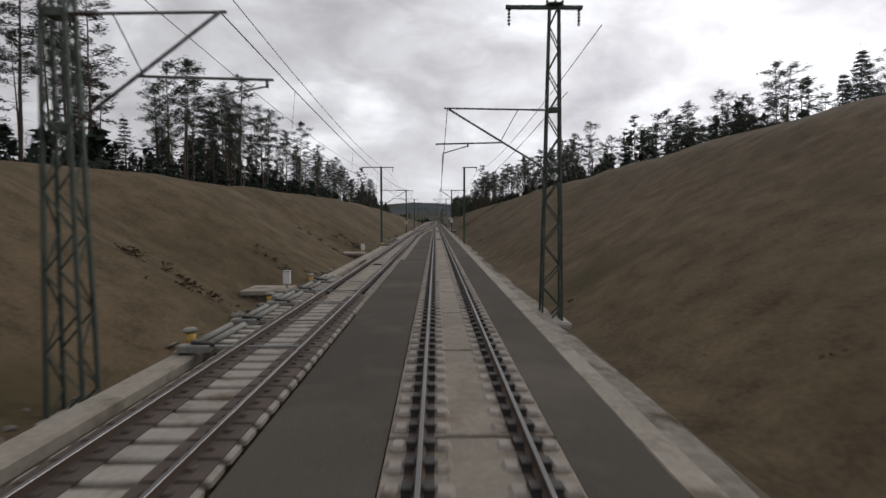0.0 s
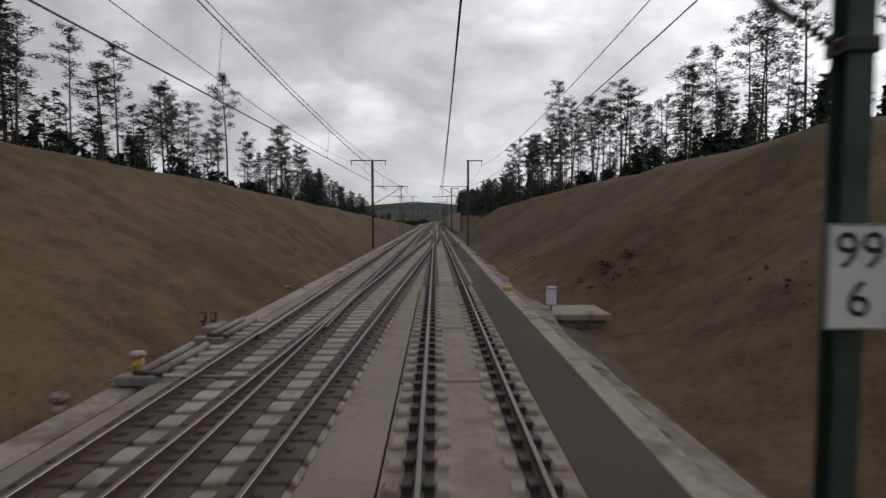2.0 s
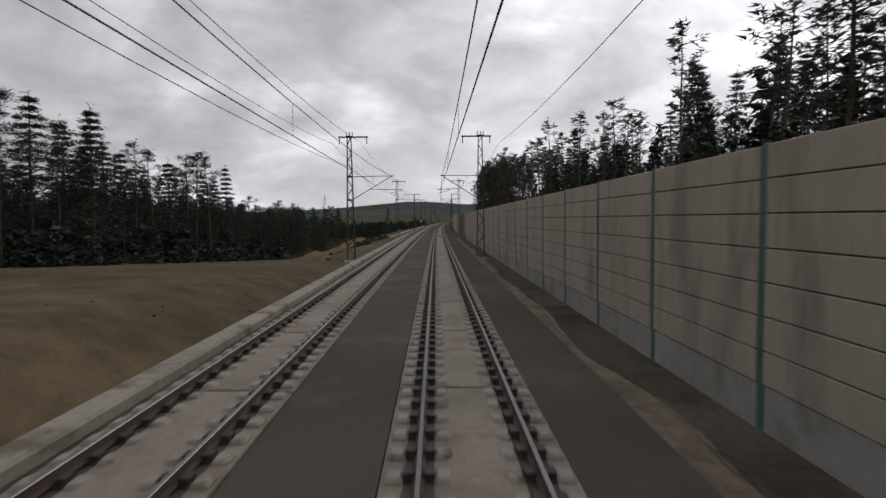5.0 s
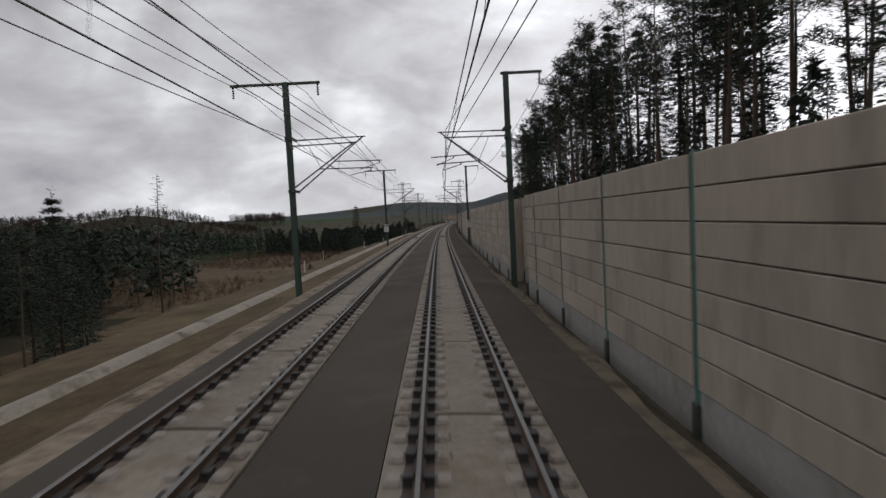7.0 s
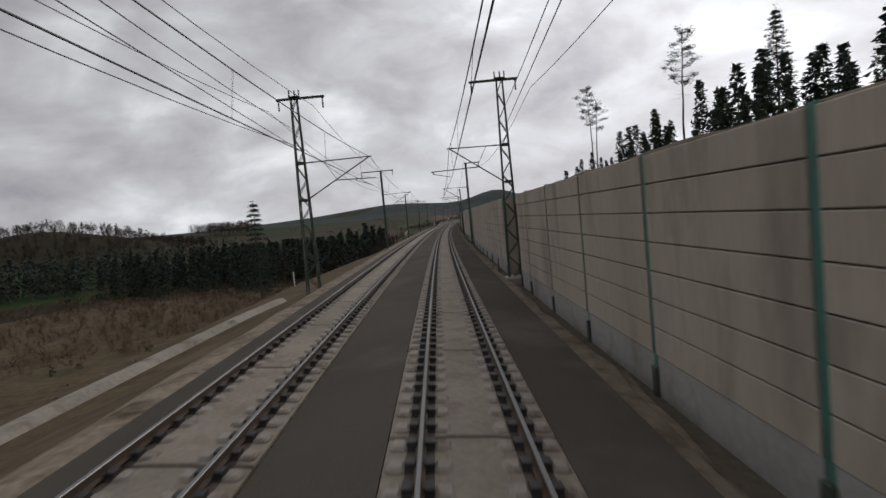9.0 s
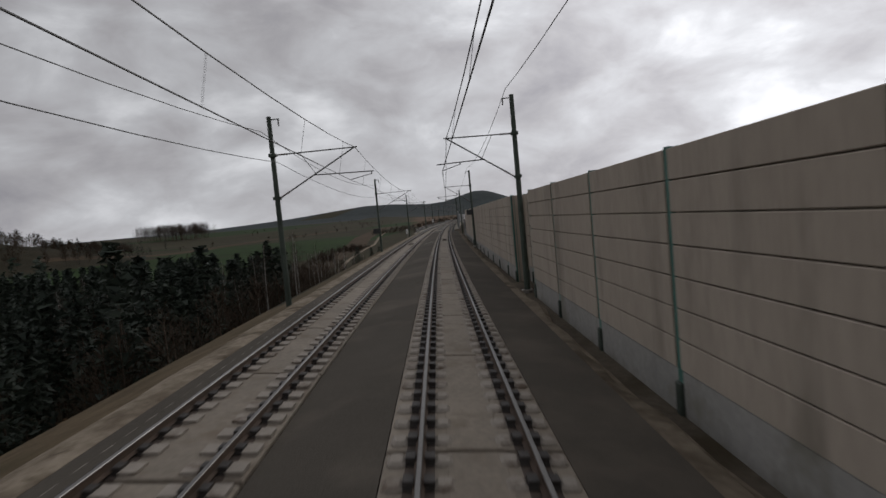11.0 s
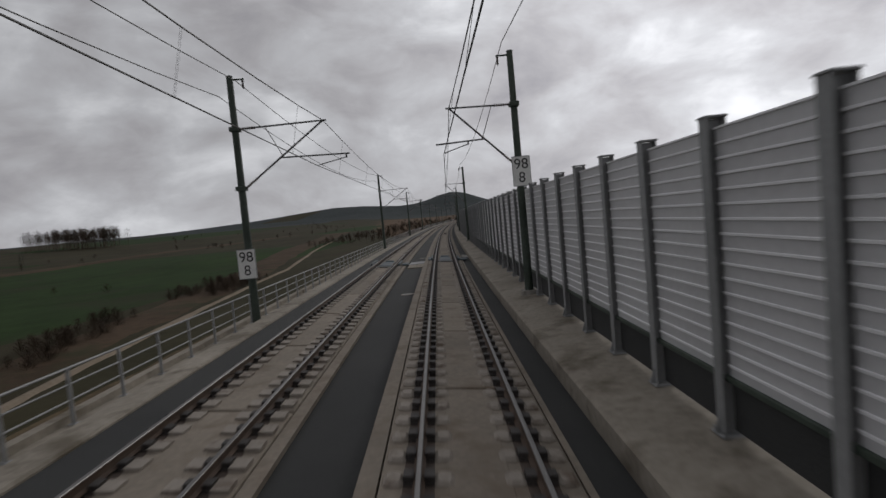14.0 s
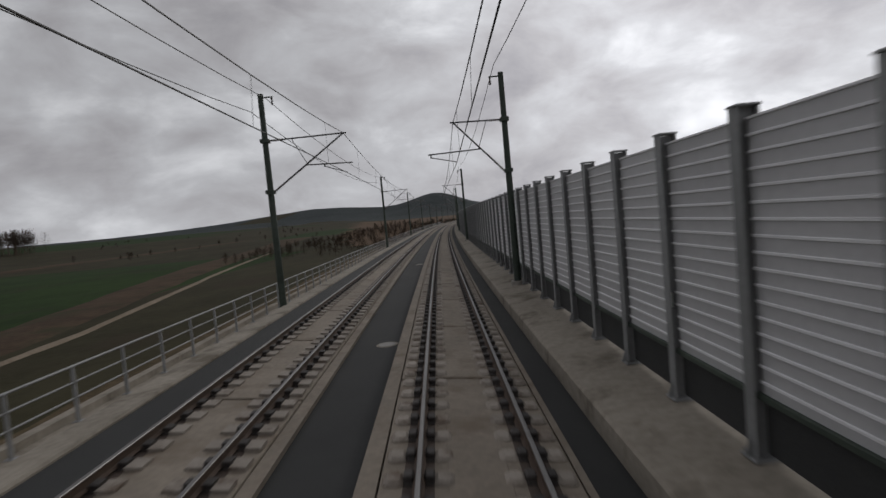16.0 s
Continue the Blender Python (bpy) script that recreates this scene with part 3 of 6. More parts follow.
def seat_shape(sh, m, soft=True):
    """One rail support: two bevelled concrete humps beside the rail, a dark plate and its clips."""
    def put(size, at, bevel, mat):
        t = Shape().box(size, at, None, bevel)
        sh.add([m @ v for v in t.v], t.f, mat)
    for k in (-1, 1):
        put((0.25, 0.33, 0.075), (k * 0.315, 0, -0.182), 0.045 if soft is not None else 0.0, 0)
        put((0.13, 0.20, 0.08), (k * 0.13, 0, -0.14), 0.02 if soft else 0.0, 1)
    put((0.38, 0.28, 0.03), (0, 0, -0.195), 0.01 if soft else 0.0, 1)
    return sh


# the crossover between the two tracks
X_A, X_B, X_SLOPE, X_ARC = 79.4, 266.0, 0.035, 58.0
TURN_A, TURN_B = 42.0, 280.0


def cross(s):
    """Offset of the crossover's axis."""
    if s < X_A:
        return LEFT
    if s > X_B:
        return 0.0
    if s < X_A + X_ARC:
        return LEFT + (s - X_A) ** 2 * X_SLOPE / (2 * X_ARC)
    if s > X_B - X_ARC:
        return -(X_B - s) ** 2 * X_SLOPE / (2 * X_ARC)
    return -2.25 + (s - (X_A + X_B) / 2) * X_SLOPE


def in_turnout(s, centre):
    if centre == 0:
        return 158 < s < TURN_B
    return s < 23 or TURN_A < s < 188


def make_track(centre, where, label):
    track = thing("slab_track", label, "railway track", "slab tracks")
    me = slab_mesh()
    for k in range(int(LINE_A // SLAB_L), int(1250 / SLAB_L)):
        if in_turnout(k * SLAB_L, centre) and in_turnout(k * SLAB_L - 2.6, centre) and in_turnout(k * SLAB_L + 2.6, centre):
            continue
        ob = part("slab", me, track)
        ob.matrix_basis = at_line(k * SLAB_L, 0, 0, False, centre)
    sh = Shape()
    sweep(sh, [(-1.24, -0.42), (-1.24, -0.215), (1.24, -0.215), (1.24, -0.42)], where, stations(1250, LINE_B, 6))
    part("slab", sh.mesh("slab", [M["slab"]]), track)
    one = seat_shape(Shape(), Matrix()).mesh("rail_seat", [M["pad"], M["clip"]])
    rest = Shape()
    for k in range(int(LINE_A / 0.65), int(1160 / 0.65)):
        s = (k + 0.5) * 0.65
        if in_turnout(s, centre):
            continue
        for u in (-0.753, 0.753):
            if centre == 0 and 985 < s < 1082:
                ob = part("rail_seat", one, track)
                ob.matrix_basis = at_line(s, u, 0, False, centre)
            else:
                seat_shape(rest, at_line(s, u, 0, False, centre), False if centre == 0 or s < 700 else None)
    tagged(part("rail_seat", rest.mesh("rail_seat", [M["pad"], M["clip"]]), track), kind="stuff")


make_track(0.0, own, "pale precast concrete slab track with rail supports")
make_track(LEFT, other, "pale precast concrete slab track of the other line")


def make_turnout():
    """Crossover: cast slab, long sleepers with rusty plates, curved rails, frogs and check rails."""
    xo = thing("crossover", "long crossover with curved rails on pale concrete sleepers", "railway switch")
    vs, fs = [], []
    ss = stations(TURN_A, TURN_B, 3)
    for s in ss:
        c = cross(s)
        a = min(c - 1.5, LEFT - 1.6) if s < 188 else c - 1.55
        b = max(c + 1.5, 1.36) if s > 158 else (-1.27 if s > 133 else c + 1.55)
        if s > 246:
            a, b = (-1.85 if s > 262 else -1.65), (2.46 if s > 258 else 1.5)
        vs += [on_track(s, a, -0.42), on_track(s, a, -0.212), on_track(s, b, -0.212), on_track(s, b, -0.42)]
    for i in range(len(ss) - 1):
        fs += [[i * 4 + j, i * 4 + 4 + j, i * 4 + 5 + j, i * 4 + 1 + j] for j in range(3)]
    fs += [[3, 2, 1, 0], [len(vs) - 4 + j for j in range(4)]]
    part("base_slab", mesh_of("base_slab", vs, fs, [M["slab"]]), xo)
    for a, b, c0 in ((TURN_A, 187.5, LEFT), (158.5, TURN_B - 0.2, 0.0), (X_A, X_B, None)):
        sh = Shape()
        lift = 0.004 if c0 == 0 else 0.010 if c0 is not None else 0.016
        sweep(sh, [(-1.2, -0.3), (-1.2, -0.208 + lift), (1.2, -0.208 + lift), (1.2, -0.3)], lambda s, u, w, c0=c0: on_track(s, u + (cross(s) if c0 is None else c0), w), stations(a, b, 4))
        part("dark_bed", sh.mesh("dark_bed", [M["rust_shade"]]), xo, "dark stained bed between the sleepers")
    rest, plates = Shape(), Shape()
    k = 0
    s = TURN_A + 0.4
    spans = []
    while s < TURN_B - 0.3:
        spans.append((s, cross(s)))
        s += 0.62
    s = -20.0
    early = []
    while s < 22:
        early.append((s, LEFT))
        s += 0.62
    for s, c in spans + early:
        runs = []
        if s < 188:
            runs.append([LEFT - 1.22, LEFT + 1.22])
        if s > 158:
            runs.append([-1.22, 1.22])
        if s > TURN_A:
            runs.append([c - 1.22, c + 1.22])
        runs.sort()
        merged = [runs[0]]
        for r in runs[1:]:
            if r[0] < merged[-1][1] + 0.15:
                merged[-1][1] = max(merged[-1][1], r[1])
            else:
                merged.append(r)
        for a, b in merged:
            m = at_line(s, (a + b) / 2, 0, True)
            t = Shape().box((b - a, 0.46, 0.10), (0, 0, -0.21), None, 0.03)
            if 96 < s < 280:
                ob = part("sleeper", t.mesh("sleeper", [M["sleeper"]]), xo)
                ob.matrix_basis = m
            else:
                rest.add([m @ v for v in t.v], t.f, 0)
        rails = {c - 0.753, c + 0.753} if s > TURN_A else set()
        if s < 188:
            rails |= {LEFT - 0.753, LEFT + 0.753}
        if s > 158:
            rails |= {-0.753, 0.753}
        for lie, u in enumerate(sorted(rails)):
            m = at_line(s, u, 0, True)
            blade = s > 243 and abs(u) < 1 and abs(c) < 0.6      # slide chairs under the switch blades
            t = Shape().box((0.86, 0.55, 0.03), (-0.16 if u > 0 else 0.16, 0, -0.152), None, 0.01) if blade else Shape().box((0.76, 0.56, 0.03), (0, 0, -0.152), None, 0.01)
            t.box((0.12, 0.13, 0.06), (-0.13, 0, -0.125), None, 0.02)
            t.box((0.12, 0.13, 0.06), (0.13, 0, -0.125), None, 0.02)
            plates.add([m @ (v + Vector((0, 0, lie * 0.004))) for v in t.v], t.f, 0)
    tagged(part("sleeper", rest.mesh("sleeper", [M["sleeper"]]), xo), kind="stuff")
    tagged(part("baseplate", plates.mesh("baseplate", [M["rust_shade"]]), xo, "rusty rail baseplates"), kind="stuff")
    mats = [0, 0, 0, 0, 0, 0, 1, 1, 1, 0, 0, 0, 0, 0]
    for side in (-1, 1):
        sh = Shape()
        sweep(sh, [(side * 0.753 + a, b) for a, b in RAIL], lambda s, u, w: on_track(s, u + cross(s), w + 0.001), stations(X_A + 16, X_B - 16, 3), mats=mats)
        part("curved_rail", sh.mesh("curved_rail", [M["rail_side"], M["rail_head"]]), xo, "curved switch rail with polished head")
    # check rails and the wings of the frogs
    for centre, s0, flip in ((0.0, 194.0, -1), (LEFT, 151.5, 1)):
        for u in (centre - flip * (0.753 - 0.085),):
            sh = Shape()
            sweep(sh, [(u + a * 0.7, b + 0.01) for a, b in RAIL], lambda s, q, w: on_track(s, q, w), stations(s0 - 5, s0 + 5, 5), mats=mats)
            part("check_rail", sh.mesh("check_rail", [M["rail_side"], M["rail_head"]]), xo)
        for j in (-1, 1):
            sh = Shape()
            sweep(sh, [(centre + flip * 0.753 + j * 0.09 + a * 0.7, b) for a, b in RAIL], lambda s, q, w, s0=s0, j=j: on_track(s, q + j * 0.012 * abs(s - s0), w), stations(s0 - 4, s0 + 4, 2), mats=mats)
            part("wing_rail", sh.mesh("wing_rail", [M["rail_side"], M["rail_head"]]), xo)


make_turnout()

# ---- masts and overhead line ----
MASTS = (  # distance, right offset, right kind, left offset, left kind
    (19.4, 3.65, "lattice", -7.65, "lattice"), (75.2, 3.5, "beam", -8.0, "beam"), (138.0, 3.65, "beam", -7.9, "beam"), (199.0, 3.5, "beam", -8.2, "beam"), (261.0, 3.35, "beam", -8.65, "lattice"),
    (320.6, 3.5, "lattice", -8.25, "lattice"), (380.0, 3.6, "lattice", -8.3, "lattice"), (439.0, 3.95, "lattice", -8.45, "lattice"), (489.0, 3.4, "beam", -7.5, "beam"), (537.6, 3.75, "beam", -7.7, "beam"),
    (574.5, 3.85, "lattice", -7.9, "lattice"), (623.5, 3.9, "lattice", -7.65, "lattice"), (666.0, 3.8, "beam", -7.7, "beam"), (708.0, 3.8, "pole", -7.9, "pole"), (750.0, 3.9, "pole", -8.0, "pole"),
    (792.5, 3.95, "pole", -8.1, "pole"), (842.8, 3.72, "pole", -8.05, "pole"), (893.7, 3.0, "pole", -7.08, "pole"), (937.6, 2.85, "pole", -7.1, "pole"), (981.6, 2.93, "pole", -6.98, "pole"),
    (1025.5, 2.88, "pole", -6.98, "pole"), (1069.8, 2.86, "pole", -6.95, "pole"), (1113.5, 2.86, "pole", -6.95, "pole"), (1157.0, 2.86, "pole", -6.95, "pole"), (1201.0, 2.86, "pole", -6.95, "pole"),
    (1245.0, 2.86, "pole", -6.95, "pole"), (1290.0, 2.86, "pole", -6.95, "pole"), (1340.0, 3.2, "pole", -7.4, "pole"), (1395.0, 3.2, "pole", -7.4, "pole"), (1450.0, 3.2, "pole", -7.4, "pole"))
DOUBLE = (8, 9, 10)     # masts with two cantilevers
BACK = {0: 8.9}       # left masts that stand this much before their right partner
CONTACT, CARRIER = 5.3, 6.92


def stagger(k):
    return 0.28 if k % 2 else -0.28


def wire_at(k, side, w):
    """Where the wire of a track hangs at mast k, w over the rails."""
    s = MASTS[k][0] - (BACK.get(k, 0.0) if side < 0 else 0.0)
    off = stagger(k) if w < 6 else stagger(k) * 0.4
    return on_track(s, off, w, 0.0 if side > 0 else LEFT)


def mast_foot(s):
    if s > BRIDGE_A:
        return 0.1
    return -0.95


def ribbed(a, b, r, n):
    """A ribbed insulator from a to b, turned as one piece."""
    a, b = Vector(a), Vector(b)
    q = (b - a).to_track_quat("Z", "Y").to_matrix()
    ln = (b - a).length
    prof = [(0.0, 0.022)] + [p for i in range(n) for p in (((i + 0.15) / n, 0.026), ((i + 0.3) / n, r), ((i + 0.55) / n, r * 0.9), ((i + 0.75) / n, 0.026))] + [(1.0, 0.022)]
    m = 8
    vs = [a + q @ Vector((math.cos(j * math.tau / m) * w, math.sin(j * math.tau / m) * w, ln * z)) for z, w in prof for j in range(m)]
    fs = [[i * m + j, i * m + (j + 1) % m, (i + 1) * m + (j + 1) % m, (i + 1) * m + j] for i in range(len(prof) - 1) for j in range(m)]
    fs += [list(range(m - 1, -1, -1)), [(len(prof) - 1) * m + j for j in range(m)]]
    return Shape().add(vs, fs).mesh("insulator", [M["insulator"]])


def make_mast(k, side):
    s, ur, kr, ul, kl = MASTS[k]
    u, kind = (ur, kr) if side > 0 else (ul, kl)
    if side < 0:
        s -= BACK.get(k, 0.0)
    foot = mast_foot(s) - (0.15 if s < BRIDGE_A else 0.33) * (side < 0)
    words = {"lattice": "tall riveted steel lattice mast on a concrete foundation", "beam": "grey-green steel H-beam mast beside the track",
             "pole": "slim dark steel mast leaning over the bridge track"}[kind]
    m = at_line(s, u, foot)
    back = m.inverted()
    mast = thing("catenary_mast", words, "catenary mast", "catenary masts", at=m)
    top = {"lattice": 10.5, "beam": 10.1, "pole": 8.7}[kind] - foot
    inward = -side          # towards its track, in the mast's own x
    sh = Shape()
    if kind == "pole":
        sh.tube((0, 0, 0.05), (0, 0, top), 0.15, 0.11, 12)
        sh.tube((0, 0, top), (0, 0, top + 0.03), 0.125, 0.10, 12)
    elif kind == "beam":
        f, g, w = 0.13, 0.112, 0.009      # one rolled H section
        ring = [(-f, -0.134), (f, -0.134), (f, -g), (w, -g), (w, g), (f, g), (f, 0.134), (-f, 0.134), (-f, g), (-w, g), (-w, -g), (-f, -g)]
        sh.add([(x, y, z) for z in (0.02, top) for x, y in ring], [[i, (i + 1) % 12, 12 + (i + 1) % 12, 12 + i] for i in range(12)] + [list(range(11, -1, -1)), list(range(12, 24))])
    else:
        w0, w1 = 0.36, 0.16
        corner = [(i, j) for i in (-1, 1) for j in (-1, 1)]
        for i, j in corner:
            part("leg", Shape().tube((i * w0, j * w0 * 0.7, 0), (i * w1, j * w1 * 0.7, top), 0.05, 0.045, 4).mesh("leg", [M["mast"]]), mast)
        n = 15
        for r in range(n):
            a, b = r / n, (r + 1) / n
            wa, wb = w0 + (w1 - w0) * a, w0 + (w1 - w0) * b
            f = 1 if r % 2 else -1
            for j in (-1, 1):
                sh.tube((f * wa, j * wa * 0.7, top * a), (-f * wb, j * wb * 0.7, top * b), 0.024, None, 4)
                sh.tube((j * wa, f * wa * 0.7, top * a), (j * wb, -f * wb * 0.7, top * b), 0.024, None, 4)
    pole = part("bracing" if kind == "lattice" else "pole", sh.mesh("pole", [M["mastgreen" if kind == "beam" else "mast"]]), mast)
    if kind == "lattice":
        tagged(pole, "riveted diagonal bracing", kind="stuff")
    low = ground(s, u) - foot - 0.3 if s < BRIDGE_A else -0.35
    fd = Shape()
    if kind == "lattice":
        fd.box((1.3, 1.3, 0.45 - low), (0, 0, (low + 0.15) / 2), None, 0.08)
    elif kind == "beam":
        fd.tube((0, 0, min(low, -0.3)), (0, 0, 0.06), 0.33, None, 14)
    else:
        fd.box((0.5, 0.5, 0.06), (0, 0, 0.04), None, 0.01)
        fd.tube((0, 0, min(low, -0.3)), (0, 0, 0.02), 0.3, None, 12)
    part("foundation", fd.mesh("foundation", [M["foundation"]]), mast, "pale concrete mast footing")
    # head: cross-arm with hanging insulators, or a short bracket
    arm = Shape()
    hangs = []

    def pot(a, b, r=0.06, n=4):
        hangs.append(ribbed(a, b, r, n))

    if kind == "pole":
        arm.box((0.5, 0.05, 0.05), (inward * 0.25, 0, top - 0.12))
        pot((inward * 0.45, 0, top - 0.15), (inward * 0.45, 0, top - 0.45), 0.05, 3)
    else:
        out = 1.8
        reach = 2.7 if side < 0 and kind == "beam" else 1.0
        a, b = (-out, 0.25) if kind == "beam" and side > 0 else (-reach, out * 0.95)
        sgn = inward
        arm.box((b - a, 0.14, 0.12), (sgn * (a + b) / 2, 0, top - 0.06), None, 0.01)
        if kind == "lattice":
            arm.box((0.5, 0.5, 0.05), (0, 0, top + 0.02), None, 0.01)
            for x in (-0.25, 0.05, 0.3):
                pot((x, 0, top), (x, 0, top + 0.42), 0.055, 4)
        for x in ((a + 0.12,) if kind == "beam" and side > 0 else (a + 0.12, b - 0.12)):
            pot((sgn * x, 0, top - 0.12), (sgn * x, 0, top - 0.7), 0.065, 5)
    part("crossarm", arm.mesh("crossarm", [M["mast"]]), mast)
    for me in hangs:
        part("insulator", me, mast, "brown ribbed insulator")
    # cantilever; two of them where the wires of two lengths overlap
    sets = [(0.0, 0.0, 0.0)] if k not in DOUBLE else [(-0.75, 0.0, 0.0), (0.75, 0.5, 0.28)]
    for along_y, lift, shift in sets:
        tip = back @ wire_at(k, side, CARRIER) + Vector((inward * shift, along_y, lift))
        con = back @ wire_at(k, side, CONTACT) + Vector((inward * shift, along_y, lift * 0.8))
        root_hi, root_lo = Vector((inward * 0.16, along_y, tip.z - 0.05)), Vector((inward * 0.16, along_y, 4.75 - foot))
        rods = []

        def rod(a, b, r, gap=0.0):
            a, b = Vector(a), Vector(b)
            if gap:
                way = (b - a).normalized()
                part("insulator", ribbed(a, a + way * (gap + 0.12), 0.062, 7), mast, "brown ribbed insulator")
                a = a + way * (gap + 0.1)
            rods.append(Shape().tube(a, b, r, None, 8))

        beyond = tip + (tip - root_hi).normalized() * 0.12
        rod(root_hi, beyond, 0.032, 0.45)
        rod(root_lo, tip, 0.036, 0.45)
        d = tip - root_lo
        knee = root_lo + d * ((CONTACT + 0.42 + lift - foot - root_lo.z) / d.z)
        far_side = stagger(k) * side > 0
        end = Vector((con.x + inward * (1.15 if far_side else 0.25), along_y, CONTACT + 0.36 + lift - foot))
        rod(knee, end, 0.028)
        rod(root_hi + (tip - root_hi) * 0.3, knee + (end - knee) * 0.05, 0.014)
        heel = Vector((end.x - inward * 0.12, along_y, end.z - 0.02))
        if not far_side:
            heel = Vector((con.x - inward * 0.9, along_y, knee.z + (end.z - knee.z) * 0.4))
        rods.append(Shape().tube(heel, heel - Vector((0, 0, 0.13)), 0.03, None, 6))
        rod(heel - Vector((0, 0, 0.1)), con + Vector((0, 0, 0.03)), 0.018)
        for name, sh in zip(("top_tube", "diagonal_tube", "registration_arm", "stay", "hinge", "steady_arm"), rods):
            part(name, sh.mesh(name, [M["tube"]], True), mast, "grey cantilever tube" if name == "top_tube" else "")
        if along_y:
            for z in (tip.z - 0.05, 4.75 - foot):
                part("side_arm", Shape().box((0.12, abs(along_y) + 0.1, 0.12), (inward * 0.14, along_y / 2, z), None, 0.01).mesh("side_arm", [M["mast"]]), mast)
    for z in (tip.z - 0.05, 4.75 - foot):
        br = Shape().box((0.34, 0.36, 0.16), (0, 0, z), None, 0.02)
        part("bracket", br.mesh("bracket", [M["mast"]]), mast)
    return mast


masts = {(k, side): make_mast(k, side) for k in range(len(MASTS)) for side in (1, -1)}


def make_wires():
    for side in (1, -1):
        ob = thing("overhead_line", "thin dark contact wire and carrier cable over a track", "overhead line", "overhead lines")
        for k in range(len(MASTS) - 1):
            a, b = wire_at(k, side, CONTACT), wire_at(k + 1, side, CONTACT)
            p, q = wire_at(k, side, CARRIER), wire_at(k + 1, side, CARRIER)
            n = 12
            cs = [a.lerp(b, i / n) for i in range(n + 1)]
            hs = [p.lerp(q, i / n) - Vector((0, 0, 0.75 * 4 * (i / n) * (1 - i / n))) for i in range(n + 1)]
            part("contact_wire", Shape().line(cs, 0.014).mesh("contact_wire", [M["wire"]]), ob)
            part("carrier_cable", Shape().line(hs, 0.014).mesh("carrier_cable", [M["wire"]]), ob)
            for i in range(1, n, 2):
                part("dropper", Shape().tube(cs[i], hs[i], 0.006, None, 3, caps=False).mesh("dropper", [M["wire"]]), ob)
        extra = [wire_at(k, side, CARRIER) + Vector((0, 0, 0.5)) for k in DOUBLE]
        anchor = [flat(MASTS[k][0], (MASTS[k][1] if side > 0 else MASTS[k][3]), 8.6) for k in (7, 11)]
        pts = [anchor[0]] + extra + [anchor[1]]
        for p, q in zip(pts, pts[1:]):
            part("anchor_wire", Shape().line([p.lerp(q, i / 8) - Vector((0, 0, 0.5 * 4 * (i / 8) * (1 - i / 8))) for i in range(9)], 0.014).mesh("anchor_wire", [M["wire"]]), ob)
            part("anchor_wire", Shape().line([p.lerp(q, i / 8) - Vector((0, 0, 1.0)) for i in range(9)], 0.014).mesh("anchor_wire", [M["wire"]]), ob)
    # lines along the mast heads
    for side, lateral, drop_z, sag, span in ((1, 1.7, 0.65, 0.9, (0, 12)), (1, -0.25, -0.35, 0.8, (12, 29)), (-1, -1.5, 0.65, 0.9, (0, 29)), (-1, 1.0, 0.5, 0.9, (0, 12)), (-1, 0.2, 2.8, 0.7, (4, 29)), (1, 0.5, 3.0, 0.7, (0, 4))):
        line = thing("feeder_line", "thin dark feeder cable strung along the masts", "cable", "feeder lines")
        for k in range(*span):
            ends = []
            for i in (k, k + 1):
                s, ur, kr, ul, kl = MASTS[i]
                u, kind = (ur, kr) if side > 0 else (ul, kl)
                s -= BACK.get(i, 0.0) if side < 0 else 0.0
                z = {"lattice": 10.5, "beam": 10.1, "pole": 8.7}[kind] - (drop_z if drop_z != 2.8 or i < 13 else 2.2 if i < 16 else 0.15)
                ends.append(flat(s, u + (lateral if kind != "pole" else min(0.45, max(-0.45, lateral))), z))
            pts = [ends[0].lerp(ends[1], i / 10) - Vector((0, 0, sag * 4 * (i / 10) * (1 - i / 10))) for i in range(11)]
            part("span", Shape().line(pts, 0.015).mesh("span", [M["wire"]]), line)


make_wires()

# ---- noise walls ----
NICHES = {489.0: (488.6, 494.4), 537.6: (535.6, 543.6), 574.5: (573.0, 580.6), 792.5: (790.9, 796.1)}
NICHES.update({m[0]: (m[0] - 1.8, m[0] + 4.4) for m in MASTS if 590 < m[0] < 790})


def wall_front(s):
    """Offset of the concrete noise wall's face from the track, by distance."""
    if s < 441:
        return float(np.interp(s, (262, 340, 430), (5.9, 5.6, 5.1)))
    if s > 823:
        return 5.5
    return 4.75 if any(a < s < b for a, b in NICHES.values()) else 4.0


def wall_top(s):
    return float(np.interp(s, (266, 330, 430, 500), (4.55, 4.4, 3.95, 3.95)))


